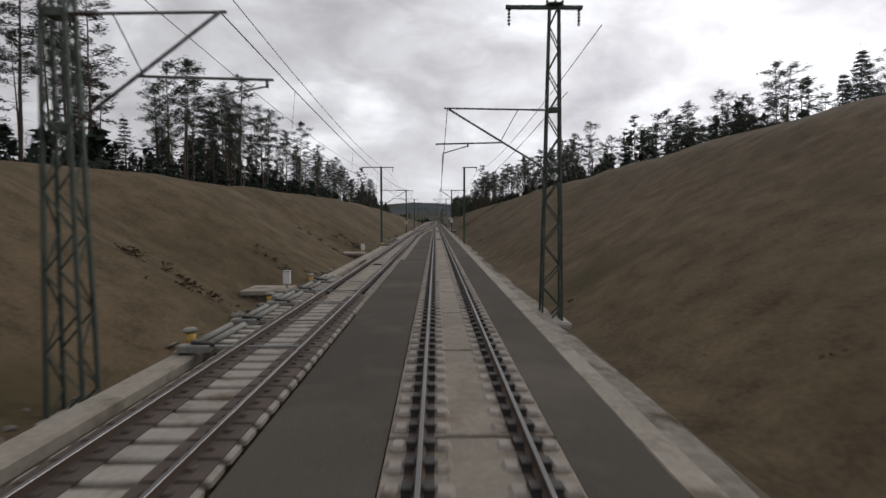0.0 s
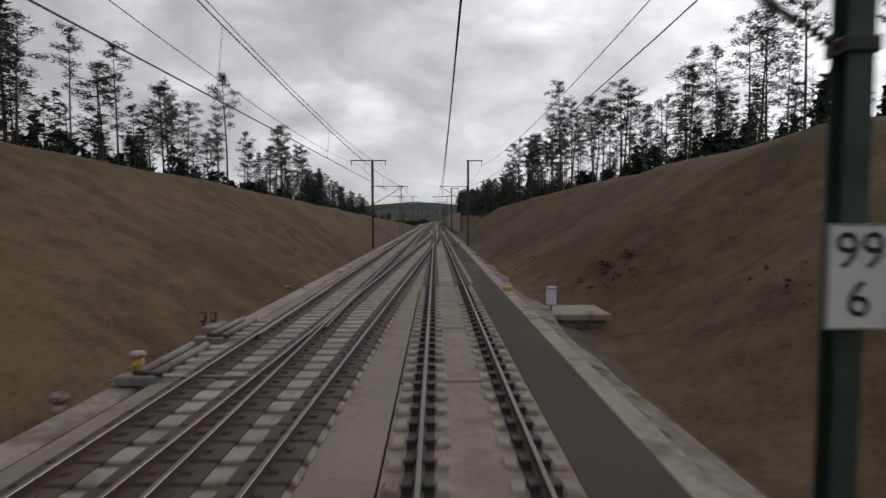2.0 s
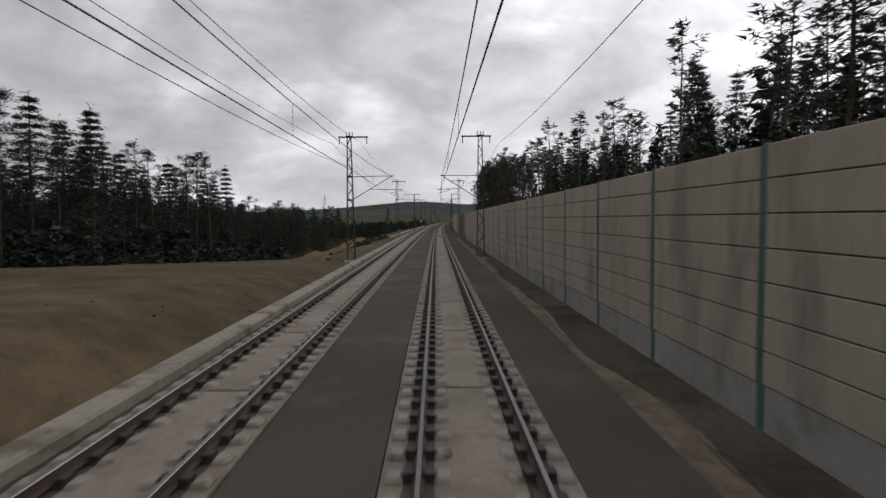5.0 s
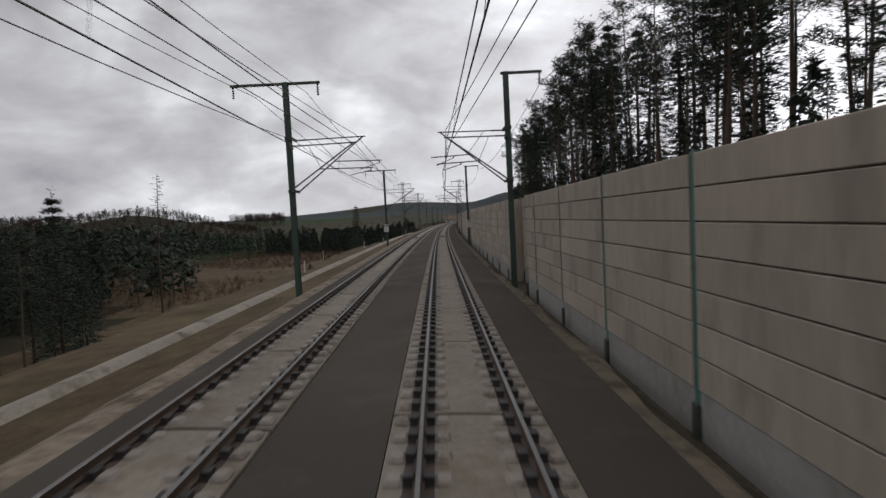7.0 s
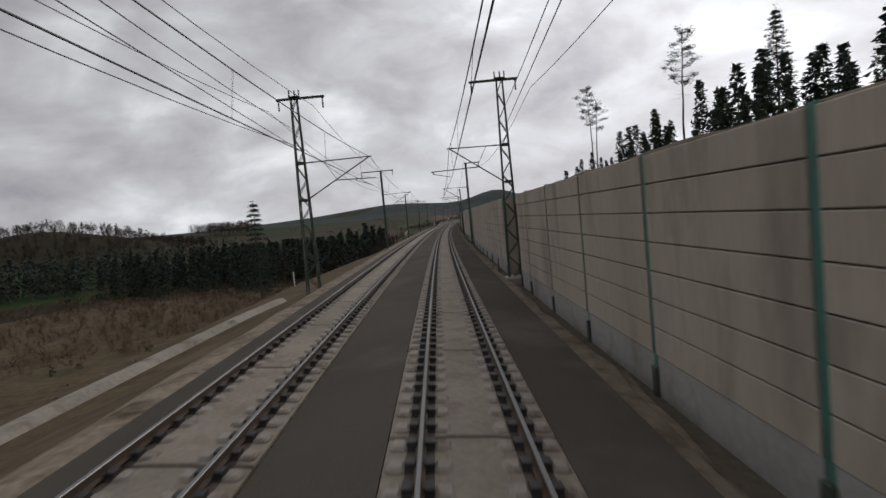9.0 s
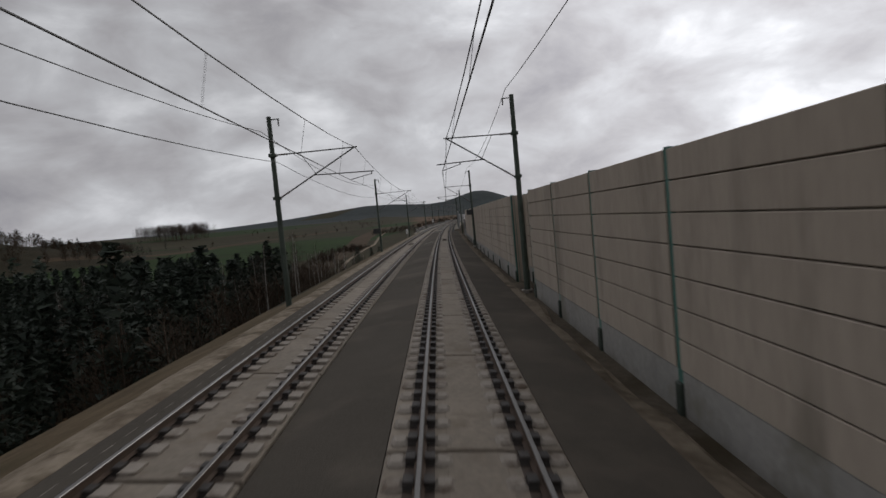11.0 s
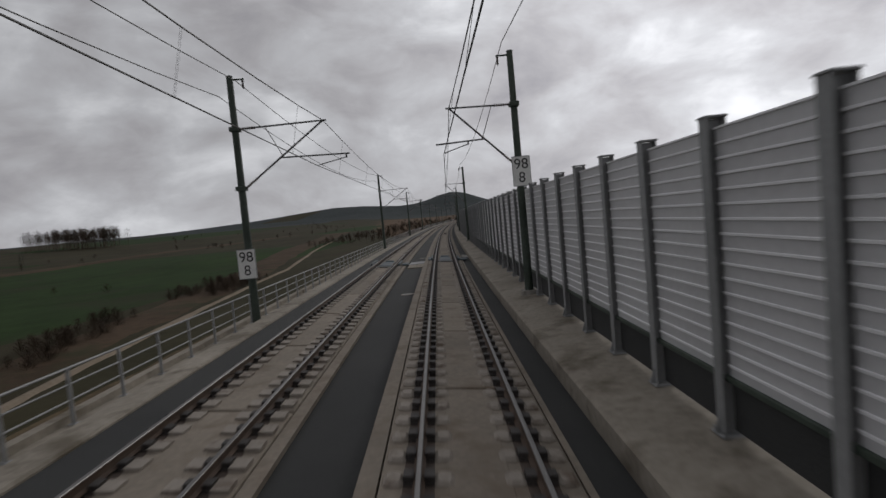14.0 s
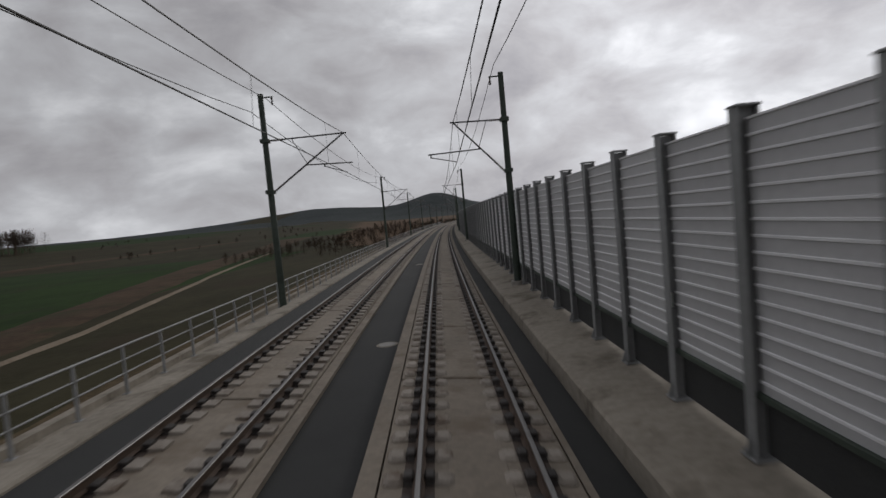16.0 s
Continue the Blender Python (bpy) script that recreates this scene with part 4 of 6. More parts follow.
def make_concrete_wall():
    corners = sorted([441.0, 823.0, 859.0] + [c for pair in NICHES.values() for c in pair])
    bay = 4.975
    posts = [270.1 + 5.027 * k for k in range(34)] + [446.2 + bay * k for k in range(19)] + [543.6 + 0.53 + bay * k for k in range(64)]
    cuts = sorted(corners + [p for p in posts if all(abs(p - c) > 1.0 for c in corners) and p < 858])
    wall = thing("noise_wall", "long noise wall of brown concrete panels between green posts", "noise wall", kind="structure")
    rest = Shape()
    for a, b in zip(cuts, cuts[1:]):
        mid = (a + b) / 2
        u, top = wall_front(mid), wall_top(mid)
        base = -0.9
        m = at_line(mid, u, 0)
        length = b - a - 0.21
        rows = 8
        h = (top - base - 0.75) / (rows - 1)
        back_wall = Shape().box((0.06, length, top - base + 0.4), (0.125, 0, (top + base - 0.42) / 2))
        rest.add([m @ v for v in back_wall.v], back_wall.f, 0)
        for r in range(rows):
            z0 = base - 0.5 if r == 0 else base + 0.75 + (r - 1) * h
            z1 = base + 0.75 if r == 0 else z0 + h
            hh = z1 - z0 - 0.022
            t = Shape()
            x1, c = 0.16, 0.015
            front = (0.03 if r == 0 else 0.0)
            vs = [(front + x, y * length / 2, z0 + z) for y in (-1, 1) for x, z in ((c, 0), (0, c), (0, hh - c), (c, hh), (x1, hh), (x1, 0))]
            fs = [[0, 1, 7, 6], [1, 2, 8, 7], [2, 3, 9, 8], [3, 4, 10, 9], [4, 5, 11, 10], [5, 0, 6, 11], [5, 4, 3, 2, 1, 0], [6, 7, 8, 9, 10, 11]]
            t.add(vs, [f[::-1] for f in fs])
            if 466 < mid < 600 or 262 < mid < 290:
                ob = part("panel" if r else "plinth", t.mesh("panel", [M["panel"] if r else M["plinth"]]), wall)
                ob.matrix_basis = m
            else:
                rest.add([m @ v for v in t.v], t.f, 0 if r else 1)
    for k, s in enumerate(cuts):
        for u in sorted({wall_front(s - 0.4), wall_front(s + 0.4)}):
            m = at_line(s, u + 0.02, 0)
            top = wall_top(s) + 0.025
            t = Shape()
            t.box((0.02, 0.2, top + 1.3), (0.02, 0, (top - 1.3) / 2))
            t.box((0.15, 0.02, top + 1.3), (0.105, 0, (top - 1.3) / 2))
            t.box((0.02, 0.2, top + 1.3), (0.19, 0, (top - 1.3) / 2))
            ob = part("post", t.mesh("post", [M["greenpost"]]), wall, "green steel post")
            ob.matrix_basis = m
            if 440 < s < 823:
                ob = part("post_foot", Shape().box((0.09, 0.22, 0.62), (-0.02, 0, -0.72), None, 0.02).mesh("post_foot", [M["mast"]]), wall)
                ob.matrix_basis = m
    # returns that close the niches and the steps
    for s in corners[:-1]:
        a, b = sorted((wall_front(s - 0.3), wall_front(s + 0.3)))
        if b - a > 0.1:
            t = Shape()
            t.box((b - a, 0.09, wall_top(s) + 1.28), ((a + b) / 2 + 0.12, 0, (wall_top(s) - 1.32) / 2))
            for r in range(8):
                h = (wall_top(s) + 1.3) / 8
                t.box((b - a, 0.14, h - 0.03), ((a + b) / 2 + 0.12, 0, -1.3 + h * (r + 0.5)), None, 0.0)
            ob = part("return_panel", t.mesh("return_panel", [M["panel"]]), wall)
            ob.matrix_basis = at_line(s, 0, 0)
    tagged(part("panels", rest.mesh("panels", [M["panel"], M["plinth"]]), wall), kind="stuff")


make_concrete_wall()

# ---- bridge ----
BAY = 2.012


def make_bridge():
    ss = stations(BRIDGE_A, BRIDGE_B, 6)
    sh = Shape()
    sweep(sh, [(-7.9, -1.1), (-7.9, -0.66), (3.5, -0.66), (3.5, -1.1), (1.2, -2.6), (-5.6, -2.6)], lambda s, u, w: edge(s, u, w), ss)
    deck = tagged(new("bridge_deck", sh.mesh("bridge_deck", [M["kerb"]])), "concrete deck of the railway bridge over the valley", "bridge", kind="structure")
    sh = Shape()
    prof = [(1.95, -0.45), (1.95, 0.0), (1.99, 0.04), (3.42, 0.10), (3.45, 0.06), (3.45, -0.9)]
    sweep(sh, prof, lambda s, u, w: flat(s, u, w - 0.02 + (-0.10 if u < 2.2 else 0)), ss)
    tagged(new("parapet_right", sh.mesh("parapet_right", [M["kerb"]])), "stained concrete walkway edge of the bridge under the noise wall", "parapet", kind="structure")
    sh = Shape()
    prof = [(-8.0, -0.9), (-8.0, -0.12), (-7.97, -0.08), (-7.72, -0.08), (-7.70, -0.22), (-6.98, -0.24), (-6.94, 0.02), (-6.9, 0.05), (-6.24, 0.08), (-6.2, 0.04), (-6.2, -0.45)]
    sweep(sh, prof, lambda s, u, w: flat(s, u, w), ss)
    tagged(new("parapet_left", sh.mesh("parapet_left", [M["kerb"]])), "stained concrete walkway edge of the bridge under the railing", "parapet", kind="structure")
    sh = Shape()
    sweep(sh, [(-6.19, -0.5), (-6.18, -0.145), (-5.40, -0.122), (-5.38, -0.5)], edge, stations(858, BRIDGE_B, 6))
    tagged(new("fill_side", sh.mesh("fill_side", [M["mat"]])), "dark rubber strip between the far slab and the kerb", "ground fill", kind="structure")
    for a, b in ((-1.53, -1.27), (-3.24, -3.0), (1.27, 1.37)):
        sh = Shape()
        sweep(sh, [(a, -0.8), (a, -0.245), (b, -0.235), (b, -0.8)], edge, stations(874, BRIDGE_B, 6))
        tagged(new("slab_shoulder", sh.mesh("slab_shoulder", [M["slab"]])), "pale concrete shoulder beside the slab track", "kerb", kind="structure")
    for s in range(int(BRIDGE_A) + 30, int(BRIDGE_B), 44):
        sh = Shape().box((4.6, 1.8, 18), (0, 0, -11.4), None, 0.2)
        ob = tagged(new("bridge_pier", sh.mesh("bridge_pier", [M["kerb"]])), "plain concrete pier under the bridge deck", "bridge pier", "bridge piers")
        ob.matrix_basis = at_line(s, -2.2, 0)


make_bridge()


def make_metal_wall():
    wall = thing("noise_wall", "tall noise wall of ribbed grey aluminium panels on the bridge", "noise wall", kind="structure")
    u, z0, zs, z1 = 3.15, 0.06, 0.78, 3.84
    length = BAY - 0.16
    t = Shape()
    rows = 17
    h = (z1 - zs) / rows
    for r in range(rows):
        z = zs + r * h
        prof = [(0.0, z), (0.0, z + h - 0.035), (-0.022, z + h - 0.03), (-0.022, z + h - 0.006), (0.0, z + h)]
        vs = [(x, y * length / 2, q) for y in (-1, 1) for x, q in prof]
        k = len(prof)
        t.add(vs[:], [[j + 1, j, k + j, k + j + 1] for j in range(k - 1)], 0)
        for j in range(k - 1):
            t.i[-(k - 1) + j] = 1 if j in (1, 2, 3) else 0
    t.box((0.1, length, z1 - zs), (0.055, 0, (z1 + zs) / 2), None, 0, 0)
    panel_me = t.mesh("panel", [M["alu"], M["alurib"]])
    low = Shape().box((0.05, length, zs - 0.16), (0.05, 0, (zs + 0.1) / 2), None, 0)
    low_me = low.mesh("base_panel", [M["mat"]])
    railm = Shape().box((0.09, BAY, 0.07), (0, 0, zs), None, 0.01).mesh("bottom_rail", [M["mast"]])
    p = Shape()
    for x in (-0.10, 0.12):
        p.box((0.022, 0.19, z1 - z0 + 0.12), (x, 0, (z1 + z0) / 2 + 0.06))
    p.box((0.2, 0.02, z1 - z0 + 0.1), (0.01, 0, (z1 + z0) / 2 + 0.05))
    p.box((0.36, 0.30, 0.03), (0.01, 0, z0 + 0.012), None, 0.01)
    p.box((0.28, 0.24, 0.025), (0.01, 0, z1 + 0.13), None, 0.01)
    for y in (-0.11, 0.11):
        for x in (-0.13, 0.15):
            p.tube((x, y, z0 + 0.02), (x, y, z0 + 0.07), 0.02, None, 6)
    # stiffeners at the foot
    p.add([(-0.1, 0.0, z0 + 0.02), (-0.2, 0.0, z0 + 0.02), (-0.11, 0.0, z0 + 0.3), (-0.1, 0.02, z0 + 0.02), (-0.2, 0.02, z0 + 0.02), (-0.11, 0.02, z0 + 0.3)],
          [[0, 1, 2], [5, 4, 3], [0, 3, 4, 1], [1, 4, 5, 2], [2, 5, 3, 0]])
    post_me = p.mesh("post", [M["galv"]])
    posts = [852.42 + 2.0123 * k for k in range(32)] + [916.55 + 2.035 * k for k in range(22)] + [960.95 + 2.009 * k for k in range(150)]
    ob = part("post_leg", Shape().box((0.24, 0.2, 1.1), (0.01, 0, -0.5), None, 0.01).mesh("post_leg", [M["galv"]]), wall)
    ob.matrix_basis = at_line(posts[0], u)
    for s, nxt in zip(posts, posts[1:]):
        ob = part("post", post_me, wall)
        ob.matrix_basis = at_line(s, u)
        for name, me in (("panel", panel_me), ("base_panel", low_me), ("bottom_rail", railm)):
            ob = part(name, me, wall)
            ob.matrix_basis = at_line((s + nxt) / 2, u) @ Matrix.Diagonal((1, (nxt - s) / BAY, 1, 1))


make_metal_wall()


def make_railing():
    fence = thing("railing", "galvanised tubular railing along the bridge walkway", "railing", kind="structure")
    a, b = 857.0, BRIDGE_B
    for z, r in ((0.25, 0.02), (0.55, 0.02), (0.86, 0.026)):
        sh = Shape()
        sh.line([flat(s, -7.55, z) for s in stations(a, b, 4)], r, 6)
        part("rail", sh.mesh("rail", [M["galv"]], True), fence)
    sh = Shape()
    sh.box((0.06, 0.05, 1.08), (0, 0, 0.31))
    sh.box((0.18, 0.16, 0.03), (0, 0, -0.22), None, 0.01)
    me = sh.mesh("post", [M["galv"]])
    s = a
    while s < b:
        ob = part("post", me, fence)
        ob.matrix_basis = at_line(s, -7.55, 0.0)
        s += 1.66


make_railing()

# low panels beside the gap between the two walls
gate = thing("low_barrier", "low grey aluminium panels beside the gap between the walls", "barrier")
for k, s in enumerate((855.0, 858.1, 861.2)):
    ob = part("post", Shape().box((0.16, 0.14, 3.1), (0, 0, 0.5), None, 0.01).mesh("post", [M["galv"]]), gate)
    ob.matrix_basis = at_line(s, 4.65 - 0.1 * k)
    if k < 2:
        for r in range(7):
            ob = part("panel", Shape().box((0.09, 2.94, 0.36), (0, 1.55, -0.62 + r * 0.37), None, 0.012).mesh("panel", [M["alu"]]), gate)
            ob.matrix_basis = at_line(s, 4.6 - 0.1 * k)

# ---- trees ----
def leaf_clump(sh, c, r, n, rg, flat_k=0.55, size=0.34, mat=0):
    v, f, ix = sh.v, sh.f, sh.i
    c = Vector(c)
    for _ in range(n):
        p = c + Vector((rg.gauss(0, 1), rg.gauss(0, 1), rg.gauss(0, flat_k))) * (r * 0.55)
        a = Vector((rg.gauss(0, 1), rg.gauss(0, 1), rg.gauss(0, 0.5))).normalized() * size * rg.uniform(0.6, 1.3)
        b = Vector((rg.gauss(0, 1), rg.gauss(0, 1), rg.gauss(0, 0.5))).normalized() * size * rg.uniform(0.25, 0.55)
        k = len(v)
        v += [p - a * 0.5, p + a * 0.5, p + b]
        f.append([k, k + 1, k + 2])
        ix.append(mat)


def leaf_pad(sh, c, r, thick, n, rg, size=0.32, tilt=0.0):
    """A flat, dense spray of needles on a branch."""
    v, f, ix = sh.v, sh.f, sh.i
    for _ in range(n):
        a, q = rg.uniform(0, 6.283), r * rg.random() ** 0.6
        x, y = math.cos(a) * q, math.sin(a) * q
        p = Vector((c[0] + x, c[1] + y, c[2] + rg.gauss(0, thick) - tilt * q * q))
        b = a + rg.uniform(-0.9, 0.9)
        ln = size * rg.uniform(0.6, 1.3)
        d = Vector((math.cos(b) * ln, math.sin(b) * ln, rg.uniform(-0.25, 0.55) * ln))
        w = Vector((rg.gauss(0, 1), rg.gauss(0, 1), rg.gauss(0, 1))).normalized() * ln * rg.uniform(0.22, 0.40)
        k = len(v)
        v += [p - d * 0.5 - w * 0.5, p - d * 0.5 + w * 0.5, p + d * 0.5]
        f.append([k, k + 1, k + 2])
        ix.append(0)


def trunk_shape(h, r, lean, rg, top=0.2):
    sh = Shape()
    pts = [Vector((lean[0] * (i / 5) ** 1.5 + rg.uniform(-0.06, 0.06), lean[1] * (i / 5) ** 1.5 + rg.uniform(-0.06, 0.06), h * i / 5 - (0.6 if i == 0 else 0))) for i in range(6)]
    for i in range(5):
        sh.tube(pts[i], pts[i + 1], r * (1 - (1 - top) * i / 5), r * (1 - (1 - top) * (i + 1) / 5), 7, caps=False)
    return sh, pts


def along(pts, k):
    x = min(4.999, max(0, k * 5))
    return pts[int(x)].lerp(pts[int(x) + 1], x - int(x))


def pine(seed, h, bare=0.5, dense=1.0, fine=1.0):
    rg = random.Random(seed)
    tr, pts = trunk_shape(h, 0.0085 * h + 0.02, (rg.uniform(-0.7, 0.7), rg.uniform(-0.7, 0.7)), rg)
    cr = Shape()
    n = int(17 * dense)
    size = 0.36 / fine ** 0.5
    full = rg.uniform(0.85, 1.15)
    for i in range(n):
        k = bare + (1 - bare) * ((i + rg.random()) / n) ** 0.9
        o = along(pts, k)
        x = (k - bare) / (1 - bare)
        reach = full * h * 0.15 * (0.45 + 1.9 * x * (1 - x) - 0.25 * x) * rg.uniform(0.45, 1.35)
        a = i * 2.4 + rg.uniform(-0.7, 0.7)
        e = o + Vector((math.cos(a) * reach, math.sin(a) * reach, reach * rg.uniform(0.0, 0.55)))
        tr.tube(o, e, 0.045, 0.012, 4, caps=False)
        for q in (0.55, 0.85, 1.08):
            if rg.random() < 0.12:
                continue
            side = Vector((-math.sin(a), math.cos(a), 0)) * rg.uniform(-0.5, 0.5)
            leaf_pad(cr, o.lerp(e, q) + side + Vector((0, 0, rg.uniform(0, 0.3))), rg.uniform(0.55, 0.9) * (0.75 + reach / 6), rg.uniform(0.14, 0.28), int(48 * fine), rg, size, 0.12)
    for q in (0.0, -0.5, -1.0):
        leaf_pad(cr, pts[5] + Vector((0, 0, q)), 0.45 - 0.2 * q, 0.22, int(34 * fine), rg, size, 0.3)
    for _ in range(9):      # dead stubs below the crown
        o = along(pts, rg.uniform(0.25, bare))
        a = rg.uniform(0, 6.28)
        tr.tube(o, o + Vector((math.cos(a), math.sin(a), rg.uniform(-0.2, 0.3))) * rg.uniform(0.5, 1.6), 0.02, 0.006, 3, caps=False)
    return tr.mesh("trunk", [M["bark"]], True), cr.mesh("crown", [M["needle"]])


def larch(seed, h):
    """A slender leafless larch: level thin branches, longest half-way up."""
    rg = random.Random(seed)
    tr, pts = trunk_shape(h, 0.0095 * h, (-0.9, 0.4), rg, 0.1)
    cr = Shape()
    for i in range(64):
        k = 0.52 + 0.47 * i / 64
        o = along(pts, k)
        a = rg.uniform(0, 6.28)
        reach = h * 0.12 * (1.12 - k) ** 0.7 * rg.uniform(0.5, 1.5)
        e = o + Vector((math.cos(a), math.sin(a), rg.uniform(-0.1, 0.35))) * reach
        cr.tube(o, e, 0.05, 0.02, 3, caps=False)
        for j in range(4):
            q = o.lerp(e, rg.uniform(0.35, 1))
            d = Vector((rg.gauss(0, 1), rg.gauss(0, 1), rg.gauss(-0.2, 0.5))).normalized() * reach * 0.35
            cr.tube(q, q + d, 0.025, 0.01, 3, caps=False)
    return tr.mesh("trunk", [M["bark"]], True), cr.mesh("crown", [M["twig"]])


def spruce(seed, h, bare=0.15, fine=1.0):
    rg = random.Random(seed)
    tr, pts = trunk_shape(h, 0.011 * h + 0.03, (rg.uniform(-0.2, 0.2), rg.uniform(-0.2, 0.2)), rg, 0.1)
    cr = Shape()
    tiers = 19
    for i in range(tiers):
        k = bare + (1 - bare) * i / tiers
        o = along(pts, k)
        reach = h * 0.16 * (1 - i / tiers) ** 0.85 + 0.25
        for j in range(6):
            a = j * 1.047 + i * 0.7 + rg.uniform(-0.3, 0.3)
            e = o + Vector((math.cos(a), math.sin(a), -0.25)) * reach * rg.uniform(0.65, 1.15)
            for q in (0.45, 0.8, 1.0):
                leaf_pad(cr, o.lerp(e, q), 0.34 + 0.13 * reach, 0.10, max(3, int(14 * fine)), rg, 0.40 / fine ** 0.5, 0.35)
    leaf_clump(cr, pts[5], 0.35, 10, rg, 1.5, 0.35)
    return tr.mesh("trunk", [M["bark"]], True), cr.mesh("crown", [M["spruce"]])


def bare_tree(seed, h):
    rg = random.Random(seed)
    tr, pts = trunk_shape(h, 0.009 * h + 0.02, (rg.uniform(-0.8, 0.8), rg.uniform(-0.8, 0.8)), rg, 0.12)
    cr = Shape()
    for i in range(26):
        k = 0.3 + 0.68 * i / 26
        o = along(pts, k)
        a = i * 2.4
        reach = h * 0.16 * (1.2 - k) * rg.uniform(0.7, 1.3) + 0.3
        e = o + Vector((math.cos(a), math.sin(a), rg.uniform(0.7, 1.3))) * reach
        cr.tube(o, e, 0.028, 0.01, 3, caps=False)
        for j in range(5):
            p = o.lerp(e, rg.uniform(0.3, 1))
            d = Vector((rg.gauss(0, 1), rg.gauss(0, 1), rg.gauss(0.7, 0.6))).normalized() * reach * 0.5
            cr.tube(p, p + d, 0.011, 0.004, 3, caps=False)
            for _ in range(3):
                e2 = Vector((rg.gauss(0, 1), rg.gauss(0, 1), rg.gauss(0.5, 0.6))).normalized() * reach * 0.28
                p2 = p + d * rg.uniform(0.3, 1)
                cr.tube(p2, p2 + e2, 0.007, 0.003, 3, caps=False)
    return tr.mesh("trunk", [M["birch"]], True), cr.mesh("crown", [M["twig"]])


KINDS = {}
for i in range(6):
    KINDS["pine", i] = pine(20 + i, 17.0, (0.5, 0.58, 0.42, 0.62, 0.55, 0.35)[i], (1.0, 0.8, 1.15, 0.75, 0.95, 1.25)[i])
    KINDS["pine low", i] = pine(20 + i, 17.0, (0.5, 0.58, 0.42, 0.62, 0.55, 0.35)[i], (0.8, 0.7, 0.9, 0.7, 0.8, 0.9)[i], 0.2)
for i in range(3):
    KINDS["spruce low", i] = spruce(40 + i, 16.0, (0.12, 0.2, 0.3)[i], 0.35)
    KINDS["bare low", i] = None
for i in range(3):
    KINDS["spruce", i] = spruce(40 + i, 16.0, (0.12, 0.2, 0.3)[i])
for i in range(3):
    KINDS["bare", i] = KINDS["bare low", i] = bare_tree(60 + i, 13.0)
WORDS = {"pine": ("pine_tree", "tall Scots pine with bare trunk and dark crown", "pine tree", "pines along the cutting"),
         "spruce": ("spruce_tree", "dark green spruce with drooping branches", "spruce tree", "spruces among the pines"),
         "larch": ("larch_tree", "tall slender leafless larch standing alone on the slope", "larch tree", "single larch"),
         "bare": ("birch_tree", "leafless pale birch with fine twigs", "birch tree", "bare birches")}


def plant(kind, i, s, u, h, rg):
    name, label, cat, group = WORDS[kind]
    full = {"pine": 17.0, "spruce": 16.0, "bare": 13.0, "larch": 24.0}[kind]
    p = flat(s, u, ground(s, u) - 0.15)
    k = h / full
    wide = k * rg.uniform(0.85, 1.2)
    ob = thing(name, label, cat, group, at=Matrix.LocRotScale(p, Euler((0, 0, rg.uniform(0, 6.28))), (wide, wide, k)))
    tr, cr = KINDS[kind, i]
    part("trunk", tr, ob)
    part("crown", cr, ob)


def wood(n, s_range, u_range, h_range, mix, seed, keep=lambda s, u: True):
    rg = random.Random(seed)
    spots = []
    tries = 0
    while len(spots) < n and tries < n * 30:
        tries += 1
        s, u = rg.uniform(*s_range), rg.uniform(*u_range)
        if not keep(s, u) or any((s - a) ** 2 + (u - b) ** 2 < 3.2 for a, b in spots[-160:]):
            continue
        spots.append((s, u))
        kind = rg.choices(("pine", "spruce", "bare"), mix)[0]
        plant(kind, rg.randrange(6 if kind == "pine" else 3), s, u, rg.uniform(*h_range), rg)


def join_trees(name, label, spots):
    """Trees too many to tell apart, joined from the same trunks and crowns."""
    mats = [M["bark"], M["needle"], M["spruce"], M["birch"], M["twig"]]
    slot = {"pine": (0, 1), "spruce": (0, 2), "bare": (3, 4)}
    cache = {}
    pts, tris, idx, count = [], [], [], 0
    for kind, i, m in spots:
        for j, me in enumerate(KINDS[kind + " low", i]):
            key = kind, i, j
            if key not in cache:
                co = np.empty(len(me.vertices) * 3)
                me.vertices.foreach_get("co", co)
                me.calc_loop_triangles()
                tr = np.empty(len(me.loop_triangles) * 3, dtype=np.int32)
                me.loop_triangles.foreach_get("vertices", tr)
                cache[key] = co.reshape(-1, 3), tr.reshape(-1, 3)
            co, tr = cache[key]
            mm = np.array(m)
            pts.append(co @ mm[:3, :3].T + mm[:3, 3])
            tris.append(tr + count)
            idx.append(np.full(len(tr), slot[kind][j], dtype=np.int32))
            count += len(co)
    v, f, ix = np.concatenate(pts), np.concatenate(tris), np.concatenate(idx)
    me = bpy.data.meshes.new(name)
    me.vertices.add(len(v))
    me.vertices.foreach_set("co", v.ravel())
    me.loops.add(len(f) * 3)
    me.loops.foreach_set("vertex_index", f.ravel().astype(np.int32))
    me.polygons.add(len(f))
    me.polygons.foreach_set("loop_start", np.arange(len(f), dtype=np.int32) * 3)
    for m in mats:
        me.materials.append(m)
    me.polygons.foreach_set("material_index", ix)
    me.update(calc_edges=True)
    tagged(new(name, me), label, "wood", kind="stuff")


